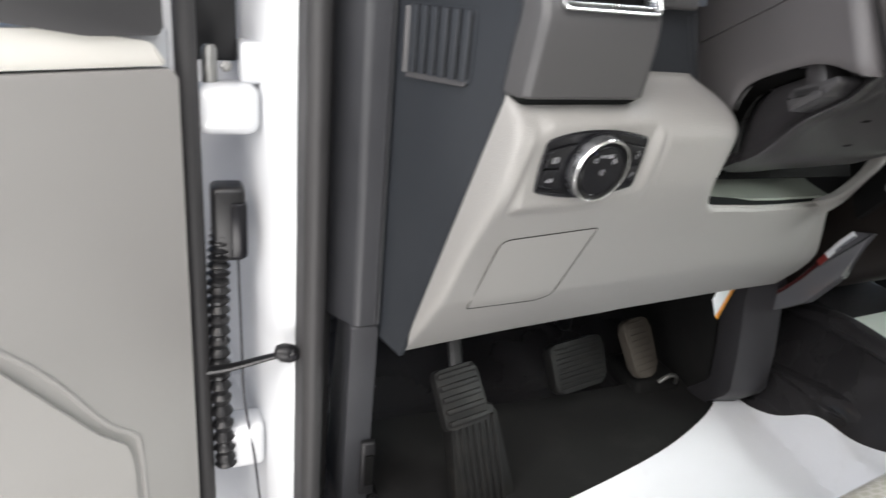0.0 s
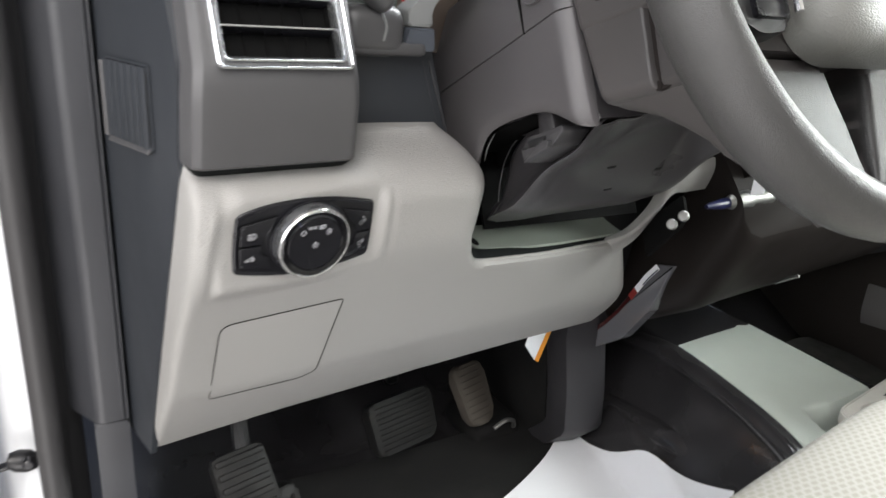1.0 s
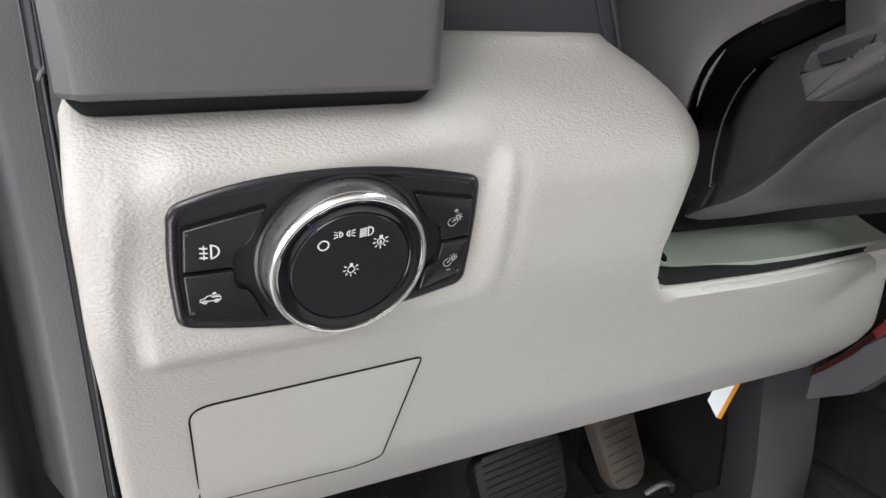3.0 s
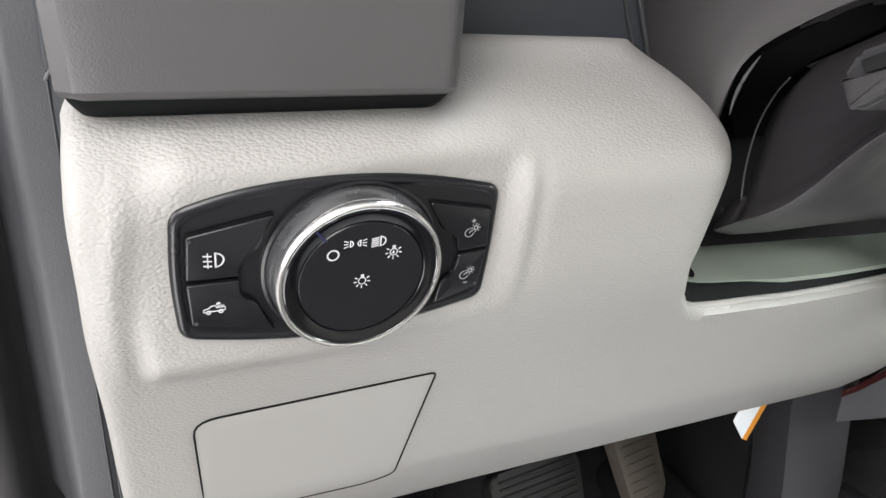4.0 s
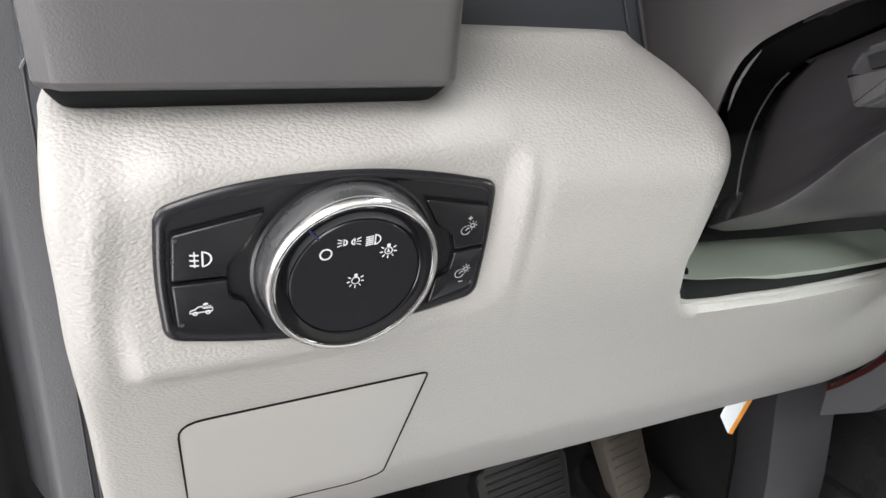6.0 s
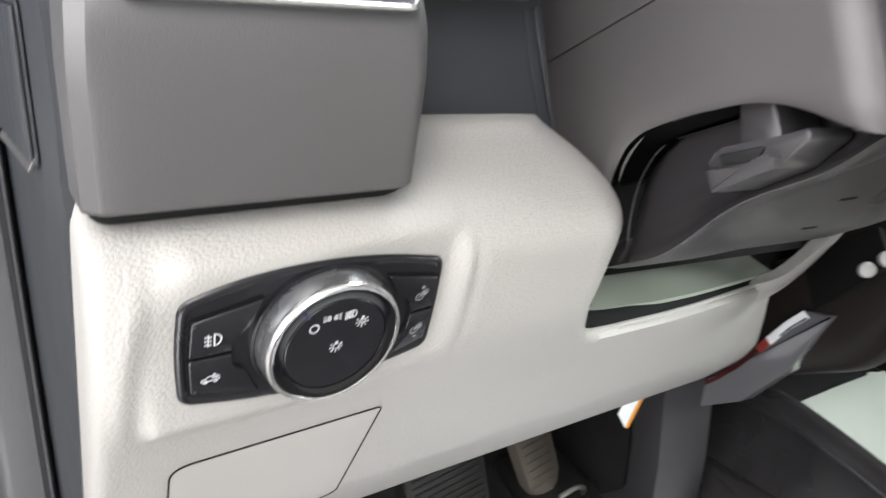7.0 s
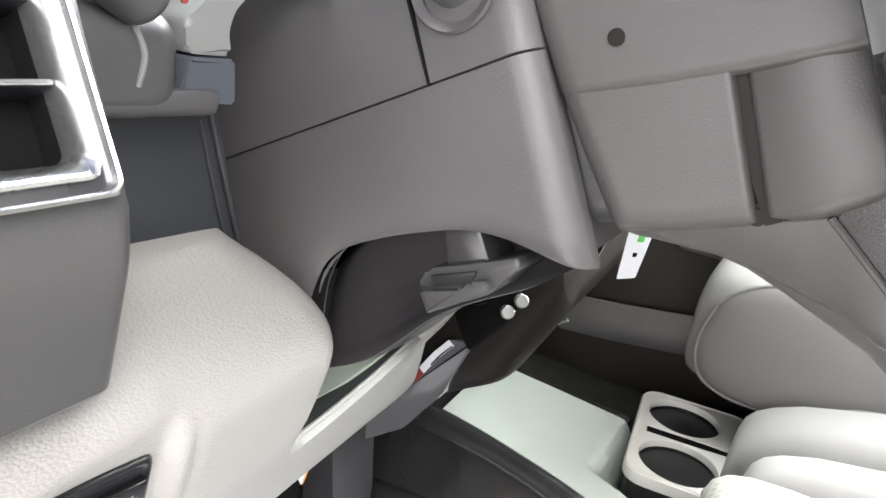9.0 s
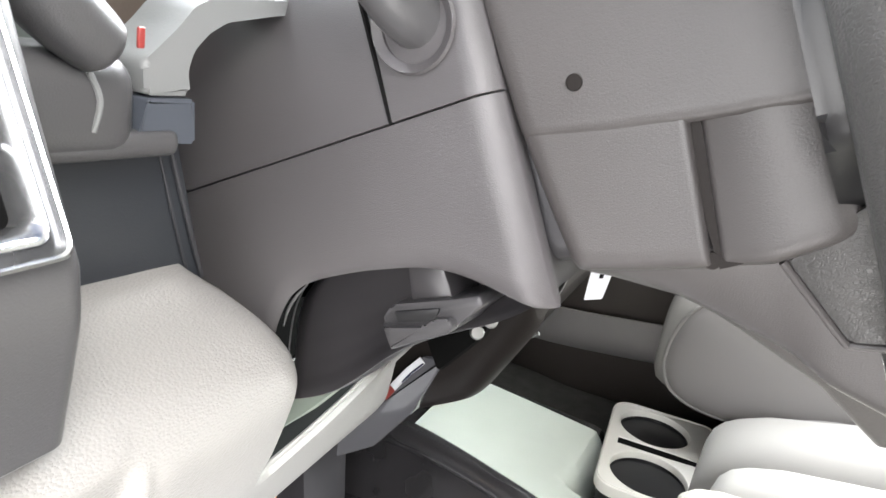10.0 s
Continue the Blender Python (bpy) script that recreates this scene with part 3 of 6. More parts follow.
    # fuse cover
    poly = round_poly([(0.336, 0.538), (0.4515, 0.5445), (0.4445, 0.437), (0.428, 0.4285), (0.333, 0.431)], [0.012, 0.004, 0.006, 0.008, 0.006])
    c = Vector((0.39, 0.49))

    def sheet(scale, off):
        b2 = bmesh.new()
        n = len(poly)
        out = []
        for s in [i / 14 for i in range(15)]:
            ring = []
            for px, pz in poly:
                d = Vector((px, pz)) - c
                q = c + d * (s * (1 + scale / d.length))
                ring.append(b2.verts.new(at(q.x, q.y, off if s < 1 else off - 0.0006)))
            out.append(ring)
        mid = b2.verts.new(at(c.x, c.y, off))
        for i in range(n):
            b2.faces.new((mid, out[1][i], out[1][(i + 1) % n]))
        for a, b in zip(out[1:], out[2:]):
            for i in range(n):
                b2.faces.new((a[i], b[i], b[(i + 1) % n], a[(i + 1) % n]))
        for v in [v for v in b2.verts if not v.link_faces]:
            b2.verts.remove(v)
        return b2
    f = part("fuse_cover", sheet(0.0, 0.0010), TAUPE_FLAT, t, "smooth taupe fuse cover")
    ring = [at(x, z, 0.0005) for x, z in poly]
    part("cover_gap", bm_tube(ring + ring[:1], 0.00050, 6, 1), GAP, f)


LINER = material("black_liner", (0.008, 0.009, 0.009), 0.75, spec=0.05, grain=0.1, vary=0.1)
TRAY = material("grey_green_tray", (0.21, 0.232, 0.202), 0.5, grain=0.15, grain_scale=700, vary=0.05, stain=0.2, stain_colour=(0.2, 0.22, 0.19))
knee_panel()


# ---- the light switch ----
def flat_mark(pts, m, off=0.0002):
    return bm_prism(pts, off, m)


def ring_mark(r0, r1, m, a0=0.0, a1=360.0, n=28, off=0.0002):
    out = [(r1 * math.cos(radians(a0 + (a1 - a0) * i / n)), r1 * math.sin(radians(a0 + (a1 - a0) * i / n))) for i in range(n + 1)]
    inn = [(r0 * math.cos(radians(a0 + (a1 - a0) * i / n)), r0 * math.sin(radians(a0 + (a1 - a0) * i / n))) for i in range(n + 1)]
    bm = bmesh.new()
    o = [bm.verts.new((x, y, off)) for x, y in out]
    q = [bm.verts.new((x, y, off)) for x, y in inn]
    for i in range(n):
        bm.faces.new((o[i], o[i + 1], q[i + 1], q[i]))
    bmesh.ops.transform(bm, matrix=m, verts=bm.verts)
    return bm


def bar(x0, y0, x1, y1, w):
    d = Vector((x1 - x0, y1 - y0)).normalized()
    n = Vector((-d.y, d.x)) * w / 2
    return [(x0 + n.x, y0 + n.y), (x0 - n.x, y0 - n.y), (x1 - n.x, y1 - n.y), (x1 + n.x, y1 + n.y)]


def merged(bms):
    out = bmesh.new()
    for b in bms:
        me = bpy.data.meshes.new("tmp")
        b.to_mesh(me)
        b.free()
        out.from_mesh(me)
        bpy.data.meshes.remove(me)
    return out


def light_switch():
    t = thing("headlight_switch", (0.40, 0.51, 0.60), "black headlight switch panel with a chrome-ringed rotary knob", "light switch")
    mm = 0.001
    S = SWITCH @ Matrix.Translation((0, 0, -0.0012))
    pts = [(-60.5, 26.2), (-43, 31.6), (-25, 34.2), (-6, 35.0), (14, 34.3), (36, 31.2), (61.0, 25.5), (62.3, 0), (61.5, -27.3), (33, -33.0), (8, -35.0), (-16, -34.2), (-38, -30.5), (-60.0, -25.2), (-62, 1)]
    pts = [(x * mm, y * mm) for x, y in pts]
    rad = [0.0055, 0.02, 0.02, 0.02, 0.02, 0.02, 0.0055, 0.02, 0.0055, 0.02, 0.02, 0.02, 0.02, 0.0055, 0.02]
    body = round_poly(pts, rad, 7)
    grow = [(x * 1.018, y * 1.032) for x, y in body]
    part("gasket", bm_prism(grow, 0.008, S @ Matrix.Translation((0, 0, -0.0098)), 0.0006), GAP, t)
    shrink = lambda d, z: [S @ Vector((x * (1 - d / 0.062), y * (1 - d / 0.0345), z)) for x, y in body]
    part("faceplate", bm_rings([shrink(d, z) for d, z in ((-0.0008, -0.0135), (-0.0008, -0.0022), (-0.0006, -0.0012), (0.0, -0.0003), (0.0008, 0.0002), (0.0018, 0.0004), (0.0026, 0.0001), (0.0031, -0.0003), (0.0034, -0.0003))]), BLACK_SATIN, t, angle=50)
    f = S @ Matrix.Translation((0, 0, 0.0005))

    def button(name, poly, label):
        poly = [(x * mm, y * mm) for x, y in poly]
        cx, cy = sum(p[0] for p in poly) / len(poly), sum(p[1] for p in poly) / len(poly)
        big = round_poly(poly, 0.0012, 3)
        b = part(name, bm_prism([(cx + (x - cx) * 0.968, cy + (y - cy) * 0.95) for x, y in big], 0.0019, f @ Matrix.Translation((0, 0, -0.0004)), 0.0008, 3), BLACK_SATIN, t, label)
        part("button_gap", bm_prism(big, 0.0006, f @ Matrix.Translation((0, 0, -0.0003))), GAP, b)
        return b
    bu = button("button", [(-57, 18.5), (-27, 24.3), (-33.5, 9.8), (-39.3, 7.2), (-39.6, -0.2), (-58, 0.2)], "fog lamp button")
    bl = button("button", [(-58, -0.6), (-39.6, -0.9), (-39.4, -8.8), (-34, -11.4), (-27, -26.2), (-57, -19)], "cargo lamp button")
    ru = button("button", [(30.4, 23.0), (58.5, 17.2), (59.6, -1.0), (46.2, -2.0), (44.3, 6.6), (37.8, 10.0)], "dimmer plus button")
    rl = button("button", [(46.4, -2.8), (59.6, -1.8), (58.3, -20.3), (38.1, -26.6), (40.2, -14.2), (45.6, -12.4)], "dimmer minus button")
    top = f @ Matrix.Translation((0, 0, 0.00155))

    def icon(parent, bms, ink=None):
        part("symbol", merged(bms), ink or ICON, parent, "white printed symbol", smooth=False)

    def P(x, y, m=top):
        return m @ Matrix.Translation((x * mm, y * mm, 0))
    # fog lamp
    m = P(-48.1, 8.6)
    icon(bu, [ring_mark(0.0024, 0.0030, m @ Matrix.Translation((0.0006, 0, 0)), -90, 90), flat_mark(bar(0.0006, -0.003, 0.0006, 0.003, 0.0006), m)]
         + [flat_mark(bar(-0.0034, y, -0.0006, y - 0.0004, 0.0005), m) for y in (0.002, 0.0, -0.002)] + [flat_mark(bar(-0.0019, -0.003, -0.0019, 0.003, 0.0004), m)])
    # cargo lamp
    m = P(-48.6, -11.7)
    car = [(-0.0038, -0.0012), (0.0036, -0.0012), (0.0036, 0.0003), (0.0006, 0.0003), (0.0004, 0.0012), (-0.0010, 0.0012), (-0.0020, 0.0003), (-0.0036, -0.0001)]
    icon(bl, [flat_mark(bar(*car[q], *car[(q + 1) % len(car)], 0.0003), m) for q in range(len(car))] + [
              ring_mark(0.0004, 0.0009, m @ Matrix.Translation((-0.0021, -0.0014, 0))), ring_mark(0.0004, 0.0009, m @ Matrix.Translation((0.0021, -0.0014, 0))),
              ring_mark(0.0, 0.0009, m @ Matrix.Translation((0.0014, 0.0017, 0)), 10, 190, 12)]
         + [flat_mark(bar(x, 0.0006, x + 0.0006, 0.0013, 0.00025), m) for x in (0.0010, 0.0018, 0.0026)])

    def dimmer(parent, x, y, plus):
        m = P(x, y)
        bits = [ring_mark(0.0017, 0.0021, m @ Matrix.Translation((-0.0012, -0.0008, 0)), 90, 350), flat_mark(bar(-0.0012, -0.0010, -0.0002, 0.0004, 0.0003), m), ring_mark(0.0006, 0.0011, m @ Matrix.Translation((0.0014, 0.0012, 0)))]
        bits += [flat_mark(bar(0.0014 + 0.0014 * math.cos(k), 0.0012 + 0.0014 * math.sin(k), 0.0014 + 0.0021 * math.cos(k), 0.0012 + 0.0021 * math.sin(k), 0.0003), m) for k in [i * math.pi / 4 for i in range(8)]]
        s = 0.0045 if plus else -0.0048
        bits.append(flat_mark(bar(-0.0009, s, 0.0009, s, 0.0004), m))
        if plus:
            bits.append(flat_mark(bar(0, s - 0.0009, 0, s + 0.0009, 0.0004), m))
        icon(parent, bits, ICON_DIM)
    dimmer(ru, 50.8, 8.0, True)
    dimmer(rl, 51.6, -12.5, False)
    for x, y, p in ((-55.5, 16.6, bu), (-55.0, -17.4, bl), (56.3, -18.4, rl)):
        part("indicator", bm_lathe([(0.0007, 0), (0.0007, 0.0002)], P(x, y), 12), SEAL, p)
    # rotary knob
    K = S @ Matrix.Translation((2.3 * mm, -0.7 * mm, 0))
    part("knob_well", bm_lathe([(0.0345, -0.003), (0.0345, 0.0012), (0.0335, 0.0016), (0.0325, 0.0010)], K, 72), BLACK_SATIN, t)
    k = part("knob", bm_lathe([(0.0328, -0.002), (0.0325, 0.002), (0.0322, 0.0085), (0.0313, 0.0105), (0.0313, 0.0108), (0.0, 0.0108)], K, 84, False), SILVER, t, "smoked silver knob")
    part("chrome_ring", bm_lathe([(0.0318, 0.0090), (0.0319, 0.0108), (0.0314, 0.0122), (0.0309, 0.0129), (0.0302, 0.0130), (0.0296, 0.0127), (0.0294, 0.0120)], K, 84, False), CHROME, k, "bright chrome ring")
    part("bezel", bm_lathe([(0.0295, 0.0123), (0.0288, 0.0127), (0.0249, 0.0121), (0.0243, 0.0117), (0.0243, 0.0108)], K, 84, False), PIANO, k, "glossy black ring")
    part("dial_gap", bm_lathe([(0.0244, 0.0111), (0.0232, 0.0111)], K, 64, False), GAP, k)
    part("dial", bm_lathe([(0.0238, 0.0105), (0.0238, 0.0115), (0.0234, 0.0119), (0.015, 0.0117), (0.0, 0.0116)], K, 64, False), BLACK_SATIN, k)
    part("pointer", bm_box((0.0008, 0.0055, 0.0003), (0, 0, 0), 0, 1, K @ Matrix.Translation((-0.0165, 0.0205, 0.0128)) @ Matrix.Rotation(radians(40), 4, "Z")), BLUE, k, "blue index line")
    D = S @ Matrix.Translation((0.0021, -0.0014, 0.0119))
    Q = lambda x, y: P(x, y, D)
    icon(k, [ring_mark(0.0017, 0.0023, Q(-11.6, 12.6))])
    m = Q(-3.6, 16.4)
    icon(k, [ring_mark(0.0008, 0.0013, m @ Matrix.Translation((-0.0019, 0, 0)), -90, 90), flat_mark(bar(-0.0019, -0.0013, -0.0019, 0.0013, 0.0004), m),
             ring_mark(0.0008, 0.0013, m @ Matrix.Translation((0.0019, 0, 0)), 90, 270), flat_mark(bar(0.0019, -0.0013, 0.0019, 0.0013, 0.0004), m)]
         + [flat_mark(bar(s * 0.0026, y * 0.6, s * 0.0042, y, 0.00028), m) for s in (-1, 1) for y in (-0.0014, 0.0, 0.0014)])
    m = Q(5.0, 16.3)
    icon(k, [ring_mark(0.0016, 0.0021, m @ Matrix.Translation((0.0008, 0, 0)), -90, 90), flat_mark(bar(0.0008, -0.0021, 0.0008, 0.0021, 0.0005), m)]
         + [flat_mark(bar(-0.0026, y - 0.0004, 0.0002, y, 0.00040), m) for y in (-0.0017, -0.0009, -0.0001, 0.0007, 0.0015)])
    for x, y, big in ((11.2, 11.0, 1.0), (-0.1, 0.0, 1.0)):
        m = Q(x, y)
        icon(k, [ring_mark(0.0012, 0.0016, m), flat_mark([(-0.0006, 0.0013), (0.0006, 0.0013), (0.0006, 0.0027), (-0.0006, 0.0027)], m)]
             + [flat_mark(bar(0.0021 * math.cos(a), 0.0021 * math.sin(a), 0.0032 * math.cos(a), 0.0032 * math.sin(a), 0.00036), m) for a in [radians(d) for d in (-90, -50, -10, 30, 150, 190, 230)]]
             + ([flat_mark([(-0.0005, -0.0007), (0, 0.0008), (0.0005, -0.0007)], m)] if x > 5 else []))


light_switch()


# ---- the upper dash: vent pod, end cap, cluster ----
def pod_y(x, z):
    return 0.4935 + 0.105 * (x - 0.316) - 0.25 * (min(z, 0.7565) - 0.69) + 0.47 * max(z - 0.761, 0)


def vent_pod():
    t = thing("vent_pod", (0.38, 0.55, 0.68), "charcoal plastic dash pod holding a silver-framed air vent", "air vent")
    # body: rings of one rounded section, from below upwards
    rings = []
    for z, ins in ((0.6872, 0.0040), (0.6880, 0.0022), (0.6890, 0.0008), (0.6902, 0.0), (0.72, 0), (0.733, 0), (0.738, 0.0002), (0.743, 0.0008), (0.748, 0.0016), (0.756, 0.0030), (0.7637, 0.0044), (0.764, 0.0044), (0.80, 0.003), (0.856, 0), (0.8565, 0), (0.90, 0), (0.915, 0.008)):
        xl, xr = 0.3126 + 0.001 * (z - 0.69) / 0.1, 0.4405 - 0.004 * (z - 0.69) / 0.1
        yl, yr = pod_y(xl, z), pod_y(xr, z)
        deep = 0.030 if 0.7638 < z < 0.8562 else 0.0
        yn = lambda x: pod_y(x, z) + ins + deep
        pts = [(xl - 0.012, 0.62), (xl - 0.004 + ins * 0.3, yl + 0.03), (xl + ins * 0.4, yl + ins), (0.3265 + 0.0035, pod_y(0.33, z) + ins), (0.330, yn(0.33)), (0.4255, yn(0.4255)), (0.4255, pod_y(0.4255, z) + ins),
               (xr - ins * 0.4, yr + ins), (xr + 0.012 - ins * 0.3, yr + 0.045), (xr + 0.035, 0.66)]
        sect = []
        # corners rounded on the driver's side only
        for i, p in enumerate(pts):
            if i in (2, 7):
                a, b, c = Vector(pts[i - 1]), Vector(p), Vector(pts[i + 1])
                r = 0.006 if i == 7 else 0.0056
                s, e = b + (a - b).normalized() * r, b + (c - b).normalized() * r
                if i == 2:                              # flat chamfer on the door's side
                    for w in (s + (a - b).normalized() * 0.0015, s.lerp(e, 0.06), s.lerp(e, 0.3), s.lerp(e, 0.5), s.lerp(e, 0.7), s.lerp(e, 0.94), e + (c - b).normalized() * 0.0015):
                        sect.append((w.x, w.y, z))
                    continue
                for k in range(7):
                    q = k / 6
                    w = s * (1 - q) ** 2 + b * 2 * q * (1 - q) + e * q * q
                    sect.append((w.x, w.y, z))
            else:
                sect.append((p[0], p[1], z))
        rings.append(sect)
    part("housing", bm_rings(rings), CHARCOAL, t, angle=28)
    # black band added for the shade where the pod overhangs the panel
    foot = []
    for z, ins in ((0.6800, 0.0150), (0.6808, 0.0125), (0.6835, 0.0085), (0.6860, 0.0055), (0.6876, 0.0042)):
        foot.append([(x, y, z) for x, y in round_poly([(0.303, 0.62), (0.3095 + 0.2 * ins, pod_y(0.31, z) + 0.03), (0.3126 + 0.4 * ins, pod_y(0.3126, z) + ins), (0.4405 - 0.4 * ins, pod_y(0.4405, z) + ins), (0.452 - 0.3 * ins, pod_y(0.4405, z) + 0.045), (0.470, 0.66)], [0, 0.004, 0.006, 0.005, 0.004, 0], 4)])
    part("pod_shade_band", bm_rings(foot), LINER, t, "black band for the shade under the pod", angle=50)
    # vent frame
    m = frame_of((0.3775, pod_y(0.3775, 0.8128) - 0.001, 0.8128), (1, 0.105, 0), (0, 0.47, 1))
    hw, hh = 0.0508, 0.056
    # two bands of the frame: a bright outer rim and a deeper inner bevel
    outer = round_poly([(-hw, -hh), (hw, -hh), (hw, hh), (-hw, hh)], 0.005, 5)

    def band(steps):
        rr = []
        for k, z in steps:
            kx = min(k, 0.0048) + 0.5 * max(0, k - 0.0048)          # the uprights are slimmer
            rr.append([m @ Vector((x * (1 - kx / hw), y * (1 - k / hh), z)) for x, y in outer])
        return bm_rings(rr, False)
    part("vent_frame", band(((0.0048, -0.0012), (0.0050, 0.0004), (0.0060, 0.0012), (0.0072, 0.0004), (0.0104, -0.0052), (0.0112, -0.0095))), SATIN, t, "bright satin silver vent frame")
    part("vent_lip", band(((0.0, -0.004), (-0.0004, 0.0008), (0.0005, 0.0017), (0.0013, 0.0012), (0.0016, -0.0012))), SATIN, t, "thin bright outer lip")
    # same metal as the frame; a darker silver paints its dimmer reflection
    part("vent_groove", band(((0.0014, -0.0012), (0.0050, -0.0012))), SILVER, t, "groove of the silver frame, darker for its dim reflection")
    part("vent_throat", bm_prism([(x * 0.87, y * 0.82) for x, y in outer], 0.002, m @ Matrix.Translation((0, 0, -0.0195))), GAP, t)
    part("vent_duct", band(((0.0108, -0.0085), (0.0114, -0.019))), GAP, t)
    for yy in (-0.0245, -0.002, 0.0205, 0.041):
        sl = part("slat", bm_prism(round_poly([(-0.0055, -0.0010), (0.0055, -0.0010), (0.0055, 0.0010), (-0.0055, 0.0010)], 0.0008, 2), 0.086, m @ frame_of((0.043, yy, -0.0105), (0, 0.12, 1), (0, 1, -0.12))), BLACK_SATIN, t)
        part("slat_edge", bm_box((0.086, 0.0016, 0.0008), (0, yy + 0.0008, -0.0048), 0.0003, 1, m), SATIN, sl, "thin silver slat edge")
    for xx in (-0.024, -0.008, 0.008, 0.024):
        part("vane", bm_box((0.0014, 0.090, 0.003), (xx, 0, -0.0165), 0.0003, 1, m), GAP, t)
    part("thumb_tab", bm_box((0.011, 0.006, 0.008), (0.014, -0.0010, -0.004), 0.0015, 2, m), BLACK_SATIN, t)


def end_cap():
    t = thing("dash_end_cap", (0.28, 0.62, 0.36), "slate grey dashboard end cap with a slotted side grille", "dash end cap")
    # side skin, from the straight joint with the dash panel to the pillar trim
    def skin(u, v):
        z = 0.335 + 0.61 * v
        sx, sy = SEAM(min(z, 0.688))
        y0 = sy - 0.003 if z < 0.69 else max(pod_y(0.316, z) + 0.034, 0.5)
        y = y0 + (0.84 - y0) * u
        k = min(max((y - sy) / (0.742 - sy), 0), 1)
        return (sx - 0.0006 + (0.2685 - sx) * k, y, z)
    part("skin", bm_grid(skin, 24, 60, 0.006, (1, 0.1, 0)), SLATE, t, angle=60)
    a = Vector((0.0393, -0.22, 0))
    m = frame_of((0.2842 - 0.0012, 0.650, 0.722), a, (0, 0, 1))
    fl = 1 if m.col[2].x < 0 else -1
    frame_pts = round_poly([(-0.050, -0.046), (0.078, -0.036), (0.078, 0.032), (-0.050, 0.028)], 0.006)
    part("grille_frame", bm_prism(frame_pts, 0.0008 * fl, m, 0.0003), SLATE, t)
    part("grille_back", bm_prism([(0.014 + (x - 0.014) * 0.93, y * 0.93) for x, y in frame_pts], 0.0010 * fl, m @ Matrix.Translation((0, 0, 0.0004 * fl))), GAP, t)
    for i in range(6):
        x = -0.037 + i * 0.0202
        lo, hi = -0.042 + 0.0065 * i / 5, 0.026 + 0.003 * i / 5
        part("slat", bm_box((0.0126, hi - lo, 0.0026), (x, (hi + lo) / 2, 0.0020 * fl), 0.0006, 2, m @ Matrix.Translation((x, 0, 0)) @ Matrix.Rotation(radians(7), 4, "Y") @ Matrix.Translation((-x, 0, 0))), SLATE, t)
    # bevels paler than the slate frame: caught light put into their colour
    for cx, cy, w, h, ang, axis in ((-0.0475, -0.010, 0.011, 0.068, 32, "Y"), (0.012, -0.0405, 0.118, 0.008, 30, "X")):
        turn = Matrix.Rotation(radians(ang * fl), 4, axis) if axis == "Y" else Matrix.Rotation(radians(4.5), 4, "Z") @ Matrix.Rotation(radians(-ang * fl), 4, "X")
        part("grille_bevel", bm_box((w, h, 0.0016), (0, 0, 0), 0.0004, 1, m @ Matrix.Translation((cx, cy, 0.0016 * fl)) @ turn), CHARCOAL, t, "bevelled edge of the grille, paler for the light it catches")


